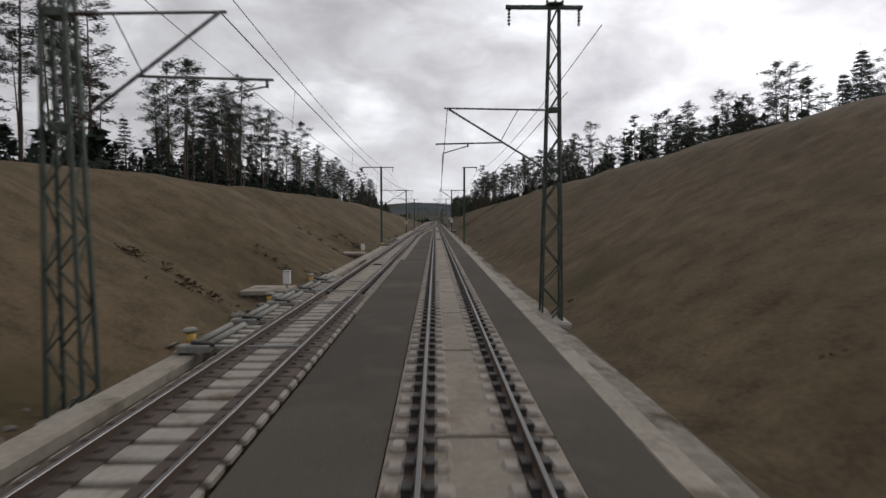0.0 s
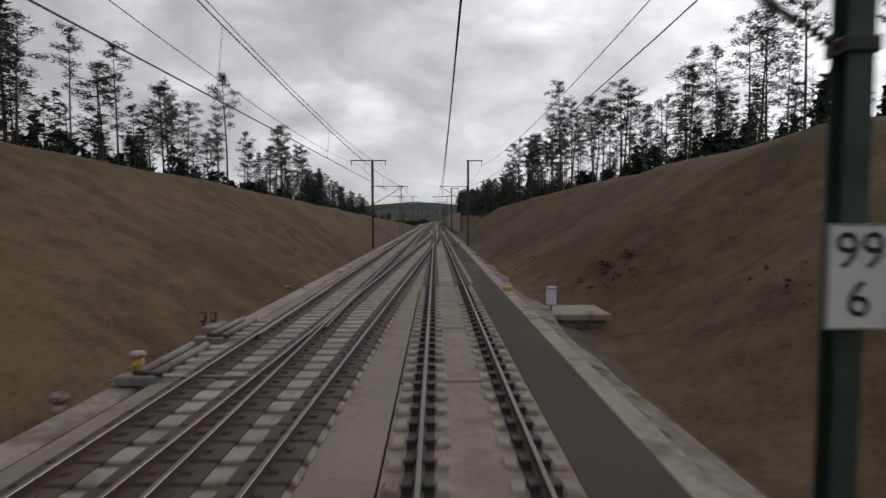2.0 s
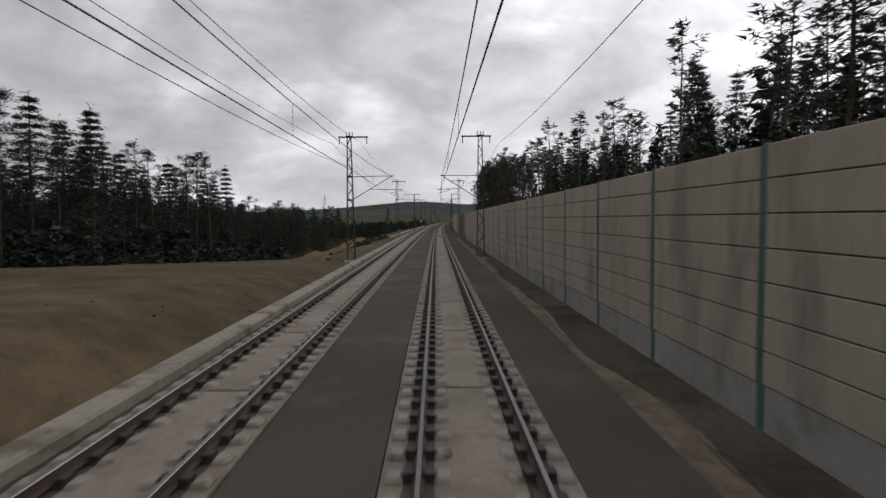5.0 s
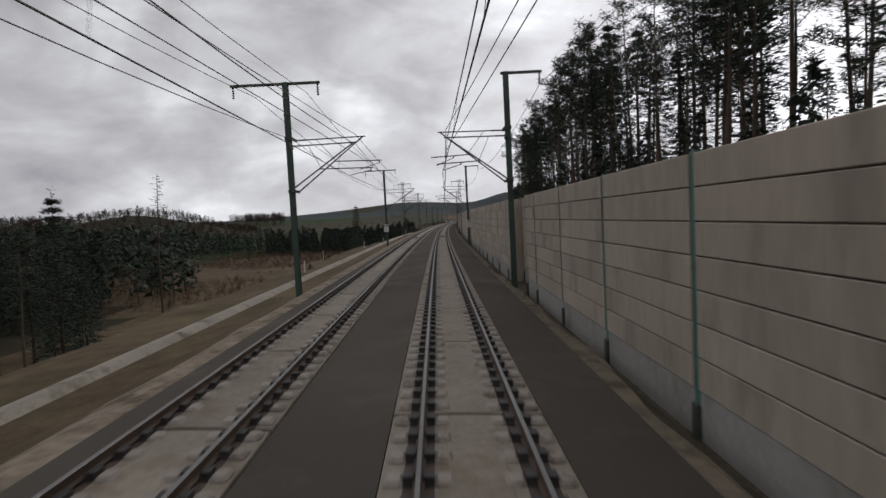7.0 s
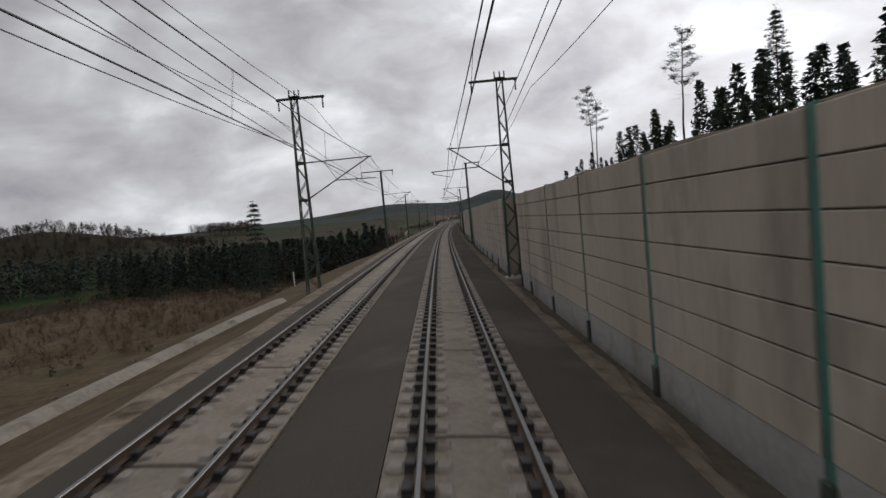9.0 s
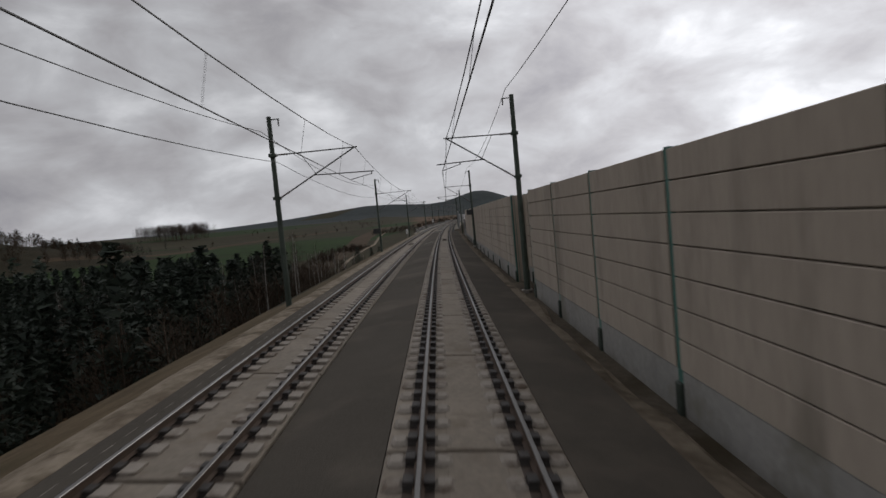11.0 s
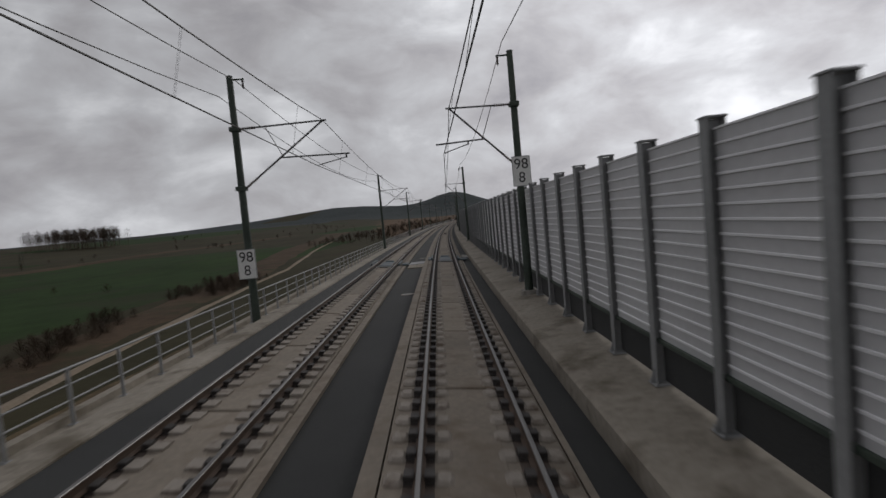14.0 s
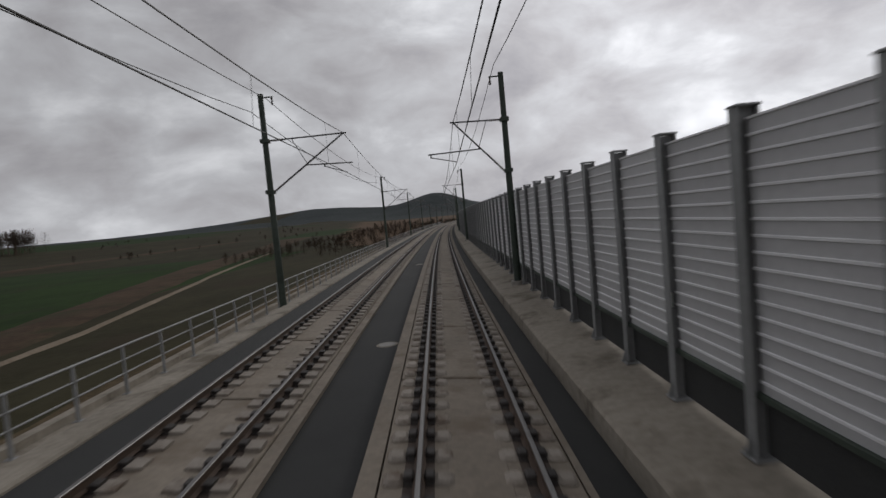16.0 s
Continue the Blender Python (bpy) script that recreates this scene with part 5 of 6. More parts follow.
def wood_behind(name, label, n, s_range, u_range, h_range, mix, seed, keep=lambda s, u: True):
    rg = random.Random(seed)
    spots = []
    for _ in range(n):
        s, u = rg.uniform(*s_range), rg.uniform(*u_range)
        if not keep(s, u):
            continue
        kind = rg.choices(("pine", "spruce", "bare"), mix)[0]
        k = rg.uniform(*h_range) / {"pine": 17.0, "spruce": 16.0, "bare": 13.0}[kind]
        w = k * rg.uniform(0.85, 1.2)
        spots.append((kind, rg.randrange(6 if kind == "pine" else 3), Matrix.LocRotScale(flat(s, u, ground(s, u) - 0.2), Euler((0, 0, rg.uniform(0, 6.28))), (w, w, k))))
    join_trees(name, label, spots)


# along the cutting, the front rows tree by tree
wood(52, (20, 135), (-44, -29), (12, 17), (0.92, 0.04, 0.04), 1)
wood(40, (135, 262), (-40, -27), (11, 16), (0.9, 0.07, 0.03), 3)
plant("pine", 3, 279, -37, 16.5, random.Random(9))
wood(70, (299, 435), (-50, -36), (13.5, 17.5), (0.5, 0.5, 0.0), 7)
wood(66, (20, 115), (40, 60), (9.5, 13), (0.85, 0.1, 0.05), 4)
wood(44, (115, 225), (28, 40), (11, 16), (0.85, 0.08, 0.07), 13)
wood(34, (215, 275), (19, 32), (12, 17), (0.85, 0.09, 0.06), 14)
wood_behind("pine_wood", "dense pines close behind the noise wall", 84, (268, 490), (15, 26), (9.5, 13), (0.85, 0.14, 0.01), 6)
wood(62, (490, 575), (14, 27), (13.5, 18), (0.88, 0.12, 0.0), 31)
wood(20, (574, 590), (19, 30), (11, 15), (0.85, 0.15, 0.0), 32)
wood(104, (792, 908), (-72, -21), (8.5, 12.5), (0.02, 0.06, 0.92), 8)
wood(64, (432, 530), (-60, -31), (12, 17), (0.4, 0.6, 0.0), 9, lambda s, u: u < -31 - max(0, s - 505) * 0.5 - max(0, 482 - s) * 0.55)
KINDS["larch", 0] = larch(71, 24.0)
plant("larch", 0, 556, -50, 24.5, random.Random(3))
plant("spruce", 0, 722, -46, 24.0, random.Random(12))
plant("pine", 1, 706, 32, 18.0, random.Random(4))
plant("pine", 3, 711, 34, 16.0, random.Random(5))
plant("pine", 0, 652, 27, 12.0, random.Random(6))
plant("spruce", 1, 640, 30, 10.0, random.Random(7))
wood_behind("pine_wood", "dense pine wood behind the cutting's edge", 150, (0, 290), (-95, -44), (12, 17), (0.8, 0.18, 0.02), 21, lambda s, u: s < 255 or u < -62)
wood_behind("pine_wood", "dense dark wood left of the falling ground", 190, (290, 445), (-95, -50), (12, 16), (0.5, 0.5, 0.0), 26, lambda s, u: s > 302 or u < -62)
wood_behind("pine_wood", "dense pine wood above the steep cutting", 200, (60, 290), (42, 90), (13, 18), (0.8, 0.15, 0.05), 22, lambda s, u: s > 110 or u > 58)
wood_behind("pine_wood", "dense dark pine wood behind the noise wall", 280, (275, 530), (23, 65), (10, 14), (0.75, 0.24, 0.01), 23)


def far_wood(name, label, n, s_range, u_range, h_range, seed, keep=lambda s, u: True, leaf="spruce", leaves=70, mat="", thick=0.006, wide=0.17, bit=1.0):
    """Many small conifers or crowns of a distant wood in one mesh."""
    rg = random.Random(seed)
    sh = Shape()
    v, f, ix = sh.v, sh.f, sh.i
    for _ in range(n):
        s, u = rg.uniform(*s_range), rg.uniform(*u_range)
        if not keep(s, u):
            continue
        h = rg.uniform(*h_range)
        p = flat(s, u, ground(s, u) - 0.5)
        w = h * (wide if leaf == "spruce" else 0.26)
        sh.tube(p, p + Vector((0, 0, h * 0.9)), 0.009 * h + 0.01, 0.003 * h, 3, 1, caps=False)
        if leaf == "twig":      # leafless: thin rising branches
            for i in range(leaves):
                k = rg.uniform(0.0 if h < 6 else 0.22, 0.85)
                o = p + Vector((0, 0, h * k))
                a = rg.uniform(0, 6.28)
                ln = h * (0.5 if h > 6 else 0.65) * (1.1 - k) * rg.uniform(0.6, 1.2)
                e = o + (Vector((math.cos(a) * 0.72, math.sin(a) * 0.72, rg.uniform(0.35, 0.9))) if h > 6 else Vector((math.cos(a) * 0.85, math.sin(a) * 0.85, rg.uniform(0.25, 0.8)))) * ln
                g = Vector((math.sin(a), -math.cos(a), 0)) * max(0.012, thick * h)
                n0 = len(v)
                v += [o, e - g, e + g]
                f.append([n0, n0 + 1, n0 + 2])
                ix.append(0)
            continue
        for i in range(leaves):
            k = rg.random()
            q = p + Vector((0, 0, h * ((0.16 if leaf == "spruce" else 0.35) + (0.84 if leaf == "spruce" else 0.6) * k)))
            rr = w * ((1 - k) ** 0.8 if leaf == "spruce" else math.sin(0.3 + 2.7 * k)) + 0.15
            a = rg.uniform(0, 6.28)
            c = q + Vector((math.cos(a), math.sin(a), -0.3)) * rr * rg.uniform(0.3, 1)
            e = Vector((rg.gauss(0, 1), rg.gauss(0, 1), rg.gauss(0, 0.7))) * w * 0.2 * bit
            g = Vector((rg.gauss(0, 1), rg.gauss(0, 1), rg.gauss(0, 0.7))) * w * 0.26 * bit
            n0 = len(v)
            v += [c - e, c + e, c + g]
            f.append([n0, n0 + 1, n0 + 2])
            ix.append(0)
    tagged(new(name, sh.mesh(name, [M[mat or ("spruce" if leaf == "spruce" else "twig")], M["bark"]])), label, "wood", kind="stuff")


far_wood("undergrowth", "low dark spruces and scrub under the pines", 560, (20, 435), (-56, -29), (1.8, 5.2), 27, leaves=190, wide=0.34)
far_wood("undergrowth", "low dark spruces and scrub above the cutting", 460, (60, 280), (28, 60), (1.8, 6.2), 28, lambda s, u: s > 115 or u > 42, leaves=190, wide=0.34)
far_wood("undergrowth", "dark scrub under the pines behind the noise wall", 260, (268, 580), (14, 42), (3.0, 7), 30, leaves=150)
far_wood("wood_interior", "dark inner trees of the pine wood", 340, (100, 440), (-110, -46), (9, 14), 35, lambda s, u: not 255 < s < 302 or u < -62, leaves=170)
far_wood("wood_interior", "dark inner trees of the pine wood above the cutting", 290, (90, 290), (44, 100), (8, 14), 36, leaves=170)
far_wood("wood_interior", "dark inner trees of the wood behind the noise wall", 220, (275, 490), (24, 70), (6, 11), 37, leaves=170)
far_wood("young_wood", "low young spruce wood behind the noise wall", 330, (585, 735), (21, 80), (3.2, 6.2), 24, lambda s, u: u > 21 + abs(s - 640) * 0.10, leaves=260)
far_wood("valley_edge", "dark tall spruces at the foot of the embankment", 260, (425, 572), (-125, -58), (10, 16), 25, lambda s, u: u < -42 - max(0, s - 520) * 0.5, leaves=420, bit=0.7)
far_wood("valley_edge", "dark spruces at the foot of the bridge embankment", 340, (740, 885), (-110, -27), (10, 15), 29, lambda s, u: s < 788 - 1.3 * u, leaves=520, wide=0.17, bit=0.62)
far_wood("valley_wood", "dark conifer wood down in the valley", 3600, (400, 890), (-330, -50), (13, 18), 11, lambda s, u: (s < 800 or u > -240 + (s - 800)) and u < np.interp(s, (400, 560, 574, 610, 660, 740, 800, 890), (-108, -62, -54, -68, -106, -185, -150, -112)))
far_wood("hill_wood", "patches of wood on the far valley side", 1500, (300, 1500), (-1000, -420), (12, 18), 12, lambda s, u: noise.noise(Vector((s * 0.003, u * 0.003, 12))) > 0.15, leaves=40)
far_wood("thicket", "dense dark brown bare thicket on the bridge embankment", 1500, (765, 905), (-80, -20), (2.5, 8.5), 45, lambda s, u: noise.noise(Vector((s * 0.04, u * 0.05, 51))) > -0.3 + 0.6 * smooth(-30, -19, u), leaf="twig", leaves=80, mat="darktwig", thick=0.005)
far_wood("ridge_clump", "clump of bare trees on the ridge", 150, (1625, 1690), (-705, -575), (28, 36), 13, leaf="twig", leaves=90, thick=0.004)
far_wood("hedge", "dark hedges and bushes between the fields", 700, (960, 2100), (-620, -100), (3.5, 8), 15, lambda s, u: abs(noise.noise(Vector((s * 0.0035, u * 0.008, 31)))) < 0.03, leaf="twig", mat="darktwig", leaves=90, thick=0.012)
far_wood("thicket", "bare thicket beside the line ahead", 640, (1310, 1720), (-120, -14), (3.5, 8), 16, leaf="twig", mat="darktwig", leaves=90, thick=0.008)
far_wood("scrub", "low reddish-brown bare scrub on the embankment slope", 6400, (545, 850), (-140, -24), (1.0, 2.8), 17, lambda s, u: noise.noise(Vector((s * 0.02, u * 0.03, 41))) > -0.2 + 0.5 * smooth(-50, -25, u), leaf="twig", leaves=52, mat="redtwig", thick=0.012)
far_wood("green_scrub", "low dark green brambles on the embankment slope", 420, (500, 850), (-60, -13), (0.5, 1.4), 19, lambda s, u: noise.noise(Vector((s * 0.03, u * 0.06, 47))) > 0.05, leaves=80, mat="bramble", wide=0.4)
far_wood("green_scrub", "green brambles and young pines beside the bare earth", 70, (424, 456), (-20, -11.5), (0.6, 1.6), 52, leaves=150, wide=0.4, mat="bramble")
far_wood("hedge", "dark hedge along the upper edge of the green field", 260, (1250, 1900), (-420, -150), (4, 9), 53, lambda s, u: abs(u + 150 + (1900 - s) * 0.36) < 9, leaf="twig", mat="darktwig", leaves=90, thick=0.012)
far_wood("field_bushes", "dark bushes beside the field path", 60, (1085, 1130), (-96, -74), (2.5, 5), 54, leaf="twig", mat="darktwig", leaves=240, thick=0.007)
far_wood("ridge_trees", "row of low trees along the skyline", 300, (1900, 2700), (-900, -250), (5, 10), 55, lambda s, u: abs(u + 300 + (s - 1900) * 0.55) < 30, leaf="twig", mat="darktwig", leaves=60, thick=0.012)
far_wood("grass_tufts", "pale dry grass tufts at the top of the embankment", 3400, (440, 852), (-13.5, -7.9), (0.2, 0.55), 63, lambda s, u: noise.noise(Vector((s * 0.08, u * 0.3, 71))) > -0.25 and abs(u + 11.7) > 0.9, leaves=16, mat="straw", wide=0.7)
far_wood("hill_copse", "brown leafless wood on the low hill across the valley", 1900, (900, 1330), (-860, -300), (10, 16), 18, lambda s, u: knoll(s, u) > 5, leaf="twig", mat="darktwig", leaves=60, thick=0.012)
far_wood("hill_copse", "dark conifers on the low hill across the valley", 1300, (900, 1330), (-860, -300), (8, 12), 20, lambda s, u: knoll(s, u) > 3, leaves=30)
far_wood("field_bushes", "dark bushes beside the field path in the valley", 90, (992, 1052), (-92, -66), (2.5, 5), 34, lambda s, u: abs(u + 70 + (s - 992) * 0.22) < 6, leaf="twig", mat="darktwig", leaves=260, thick=0.007)
for side, words in ((-1, "dark weeds and brambles along the foot of the slope"), (1, "dark weeds along the foot of the steep slope")):
    far_wood("weeds", words, 3600, (10, 430) if side < 0 else (10, 262), (-13.5, -8.3) if side < 0 else (4.9, 9.5), (0.15, 0.5), 60 + side,
             lambda s, u: noise.noise(Vector((s * 0.06, u * 0.25, 61))) > -0.30 + 0.09 * (abs(u + 2.2) - 6), leaves=30, mat="weed", wide=0.7)

# ---- small things beside the line ----
def letters(text, size):
    """The outline of some characters as a flat mesh, centred."""
    cu = bpy.data.curves.new("characters", "FONT")
    cu.body, cu.size, cu.align_x, cu.align_y = text, size, "CENTER", "CENTER"
    cu.extrude = 0.002
    ob = bpy.data.objects.new("characters", cu)
    me = bpy.data.meshes.new_from_object(ob)
    bpy.data.objects.remove(ob)
    return me


def hecto_sign(s, u, z, big, small):
    """White board with the line's distance in black figures, facing the train."""
    sign = thing("distance_sign", "white hectometre board with black figures on a mast", "sign", "distance signs", at=at_line(s - 0.2, u, z))
    sh = Shape().box((0.62, 0.02, 1.02), (0, 0, 0), None, 0.0)
    part("board", sh.mesh("board", [M["white"]]), sign)
    fr = Shape()
    for x in (-0.315, 0.315):
        fr.box((0.02, 0.035, 1.06), (x, 0, 0))
    for q in (-0.52, 0.52):
        fr.box((0.61, 0.035, 0.02), (0, 0, q))
    part("frame", fr.mesh("frame", [M["galv"]]), sign)
    br = Shape().box((0.4, 0.09, 0.06), (0, 0.06, 0.2)).box((0.4, 0.09, 0.06), (0, 0.06, -0.2))
    part("bracket", br.mesh("bracket", [M["mast"]]), sign)
    for text, q in ((big, 0.24), (small, -0.24)):
        me = letters(text, 0.52)
        me.materials.clear()
        me.materials.append(M["ink"])
        ob = part("figure", me, sign)
        ob.matrix_basis = pose(0, -0.016, q, 90, 0, 0)


hecto_sign(138.0, 3.65, 2.45, "99", "6")
hecto_sign(138.0, -7.9, 1.95, "99", "6")
hecto_sign(537.6, 3.85, 2.05, "99", "2")
hecto_sign(537.6, -7.75, 2.0, "99", "2")
hecto_sign(937.6, 2.9, 4.45, "98", "8")
hecto_sign(937.6, -7.15, 2.05, "98", "8")


def flat_frame(s, u):
    return Matrix.Translation(flat(s, u, ground(s, u)))


def balise(s, centre, yellow=False):
    m = at_line(s, 0, 0, False, centre)
    ob = thing("balise", "flat brownish-grey track beacon on its bracket between the rails", "track beacon", "track beacons", at=m)
    sh = Shape().box((0.50, 0.36, 0.06), (0, 0, -0.085), None, 0.03)
    part("case", sh.mesh("case", [M["yellow"] if yellow else M["pad"]]), ob)
    sh = Shape().box((0.62, 0.10, 0.07), (0, 0, -0.15), None, 0.01)
    part("bracket", sh.mesh("bracket", [M["dark"]]), ob)


for s in (80.0, 127.7, 131.2, 424.7, 553.0, 556.5, 799.0, 802.4, 1022.0, 1025.4):
    balise(s, 0.0)
for s in (37.0, 552.5, 556.0, 795.0, 798.5, 1018.0, 1022.0):
    balise(s, LEFT)


def post_box(s, u, side):
    """White equipment box on a post beside a concrete pad."""
    z = max(ground(s, u), -0.95)
    ob = thing("equipment_box", "white equipment box on a short post beside a pale concrete pad", "equipment box", "equipment boxes", at=at_line(s, u, z))
    part("post", Shape().tube((0, 0, -0.2), (0, 0, 0.75), 0.05, None, 8).mesh("post", [M["galv"]]), ob)
    part("box", Shape().box((0.34, 0.26, 0.62), (0, 0, 1.0), None, 0.03).mesh("box", [M["white"]]), ob)
    part("lid", Shape().box((0.38, 0.30, 0.05), (0, 0, 1.33), None, 0.02).mesh("lid", [M["grey"]]), ob)
    pad = Shape().box((2.2, 2.2, 0.22), (side * 0.95, 0.2, 0.34), None, 0.04)
    part("pad", pad.mesh("pad", [M["kerb"]]), ob)
    part("pad_base", Shape().box((1.8, 1.8, 0.5), (side * 0.98, 0.2, 0.0)).mesh("pad_base", [M["rubble"]]), ob)


post_box(27.1, -8.0, -1)
post_box(55.6, -8.0, -1)
post_box(153.0, 3.9, 1)


def cabinet(name, words, s, u, z, size):
    ob = thing(name, words, "cabinet", at=at_line(s, u, z))
    part("body", Shape().box(size, (0, 0, size[2] / 2), None, 0.03).mesh("body", [M["grey"]]), ob)
    part("roof", Shape().box((size[0] + 0.08, size[1] + 0.08, 0.05), (0, 0, size[2] + 0.025), None, 0.02).mesh("roof", [M["galv"]]), ob)
    part("plinth", Shape().box((size[0] + 0.06, size[1] + 0.06, 0.5), (0, 0, -0.22), None, 0.02).mesh("plinth", [M["kerb"]]), ob)
    part("handle", Shape().box((0.03, 0.02, 0.14), (size[0] * 0.3, -size[1] / 2 - 0.012, size[2] * 0.6)).mesh("handle", [M["dark"]]), ob)


cabinet("signal_cabinet", "grey steel trackside cabinet on a concrete plinth", 824.0, 3.9, -0.7, (0.5, 0.45, 1.0))
sign = thing("trackside_sign", "small white plate on a thin dark post beside the cabinet", "sign", at=at_line(275.6, 4.25, -0.9))
part("post", Shape().tube((0, 0, -0.2), (0, 0, 1.35), 0.04, None, 8).mesh("post", [M["dark"]]), sign)
part("plate", Shape().box((0.34, 0.03, 0.22), (0, -0.06, 1.3)).mesh("plate", [M["white"]]), sign)
for s, u in ((516.0, -14.0), (536.0, -16.5), (560.0, -14.4), (598.0, -15.5), (640.0, -13.4)):
    ob = thing("marker_post", "thin white marker post on the grass slope", "marker post", "marker posts", at=flat_frame(s, u))
    part("stake", Shape().tube((0, 0, -0.3), (0, 0, 1.15), 0.045, None, 8).mesh("stake", [M["white"]]), ob)
    part("cap", Shape().tube((0, 0, 1.15), (0, 0, 1.2), 0.055, 0.03, 8).mesh("cap", [M["grey"]]), ob)
sign = thing("trackside_sign", "round black-and-white disc over a white plate on a thin post", "sign", at=at_line(859.1, -10.0, 0.0))
z = ground(859.1, -10.0)
part("post", Shape().tube((0, 0, z - 0.2), (0, 0, 0.9), 0.035, None, 8).mesh("post", [M["galv"]]), sign)
disc = part("disc", Shape().tube((0, -0.05, 0.72), (0, -0.03, 0.72), 0.27, None, 24).mesh("disc", [M["white"]]), sign)
part("mark", Shape().box((0.20, 0.01, 0.07), (0, -0.058, 0.72), Matrix.Rotation(0.6, 3, "Y")).box((0.07, 0.01, 0.20), (0, -0.058, 0.72), Matrix.Rotation(0.6, 3, "Y")).mesh("mark", [M["ink"]]), disc)
plate = part("plate", Shape().box((0.5, 0.02, 0.56), (0, -0.04, 0.12)).mesh("plate", [M["white"]]), sign)
part("mark", Shape().box((0.34, 0.01, 0.07), (0, -0.056, 0.12), Matrix.Rotation(0.8, 3, "Y")).mesh("mark", [M["ink"]]), plate)


def earth_mound(s0, u0, length, width, height):
    """A bare heap with a broken, steep face."""
    n, vs, fs = 28, [], []
    for i in range(n + 1):
        for j in range(n + 1):
            a, b = i / n * 2 - 1, j / n * 2 - 1
            s, u = s0 + a * length / 2, u0 + b * width / 2
            r = math.hypot(a, b)
            k = max(0.0, 1 - r * r) ** 0.5 * (0.75 + 0.5 * noise.noise(Vector((s * 0.22, u * 0.22, 9))) + 0.22 * noise.noise(Vector((s * 0.8, u * 0.8, 4))))
            vs.append(flat(s, u, ground(s, u) + height * k - (0.3 if r > 0.97 else 0)))
    fs = [[i * (n + 1) + j, i * (n + 1) + j + 1, (i + 1) * (n + 1) + j + 1, (i + 1) * (n + 1) + j] for i in range(n) for j in range(n)]
    tagged(new("earth_mound", mesh_of("earth_mound", vs, fs, [M["earth"]], None, True)), "bare orange-brown heap of earth on the slope", "mound", "earth mounds", kind="structure")


earth_mound(458, -25, 26, 15, 2.6)
earth_mound(474, -33, 16, 9, 1.8)
tank = thing("cable_drum_box", "grey round equipment housing beside the noise wall", "equipment box", at=at_line(277.0, 4.7, -0.85))
part("body", Shape().tube((0, 0, 0), (0, 0, 1.05), 0.36, None, 20).mesh("body", [M["grey"]], True), tank)
part("lid", Shape().tube((0, 0, 1.05), (0, 0, 1.12), 0.39, 0.34, 20).mesh("lid", [M["galv"]]), tank)
part("base", Shape().tube((0, 0, -0.3), (0, 0, 0.02), 0.5, None, 16).mesh("base", [M["kerb"]]), tank)


def rod_line(s0, count, side, centre, caps=True):
    """Drive rods of the points: pairs of pale tubes beside the rail, cross blocks on sleeper ends, a motor and capped housings."""
    ob = thing("point_machine", "grey point machine with long pale drive rods beside the rail", "point machine", "point machines", at=at_line(s0, centre, 0))
    rg = random.Random(int(s0))
    step = 3.45
    for k in range(count):
        y = k * step
        for x in (1.72, 2.08):
            part("rod_tube", Shape().tube((side * x, y + 0.35, -0.12), (side * (x + rg.uniform(-0.03, 0.03)), y + 2.9, -0.12), 0.085, None, 10).mesh("rod_tube", [M["tubepaint"]], True), ob, "pale covered drive rod")
        part("rod_block", Shape().box((0.78, 0.30, 0.17), (side * 1.92, y + 0.1, -0.14), None, 0.03).mesh("rod_block", [M["tubepaint"]]), ob)
        part("coupling", Shape().tube((side * 1.45, y + 0.1, -0.06), (side * 2.0, y + 0.1, 0.0), 0.05, None, 10).mesh("coupling", [M["dark"]]), ob)
        for q in range(5):
            part("sleeper_end", Shape().box((0.50, 0.30, 0.12), (side * 1.48, y + 0.45 + q * 0.62, -0.23), None, 0.03).mesh("sleeper_end", [M["sleeper"]]), ob)
        part("rod", Shape().tube((side * -0.7, y + 0.22, -0.13), (side * 1.6, y + 0.22, -0.13), 0.025, None, 8).mesh("rod", [M["galv"]]), ob)
        if caps and k % 2 == 0:
            stem = part("cap_stem", Shape().tube((side * 2.52, y + 1.2, -0.3), (side * 2.52, y + 1.2, 0.04), 0.12, 0.13, 14).mesh("cap_stem", [M["yellow"]], True), ob, "yellow housing under a pale cap")
            part("cap", Shape().tube((side * 2.52, y + 1.2, 0.04), (side * 2.52, y + 1.2, 0.13), 0.19, 0.15, 16).mesh("cap", [M["plinth"]], True), stem)
    y = (count // 2) * step
    part("motor_case", Shape().box((0.40, 1.0, 0.20), (side * 2.42, y + 1.6, -0.12), None, 0.03).mesh("motor_case", [M["tubepaint"]]), ob)
    part("rail_guard", Shape().box((0.12, count * step, 0.10), (side * 2.36, count * step / 2, -0.25), None, 0.02).mesh("rail_guard", [M["kerb"]]), ob)


rod_line(262.0, 5, 1, 0.0, False)
rod_line(196.0, 2, 1, 0.0, False)
for s, n in ((13.0, 5), (64.0, 5), (143.0, 2)):
    rod_line(s, n, -1, LEFT)
box = thing("cable_box", "small yellow cable box on the kerb", "cable box", at=at_line(157.4, 2.8, -0.33))
part("case", Shape().box((0.42, 0.3, 0.16), (0, 0, 0.08), None, 0.03).mesh("case", [M["yellow"]]), box)
part("lid", Shape().box((0.44, 0.32, 0.03), (0, 0, 0.17), None, 0.01).mesh("lid", [M["yellow"]]), box)
box = copy_thing(box, at_line(277.6, 2.72, -0.33))
copy_thing(box, at_line(210.2, -6.65, -0.3) @ Matrix.Scale(0.75, 4))


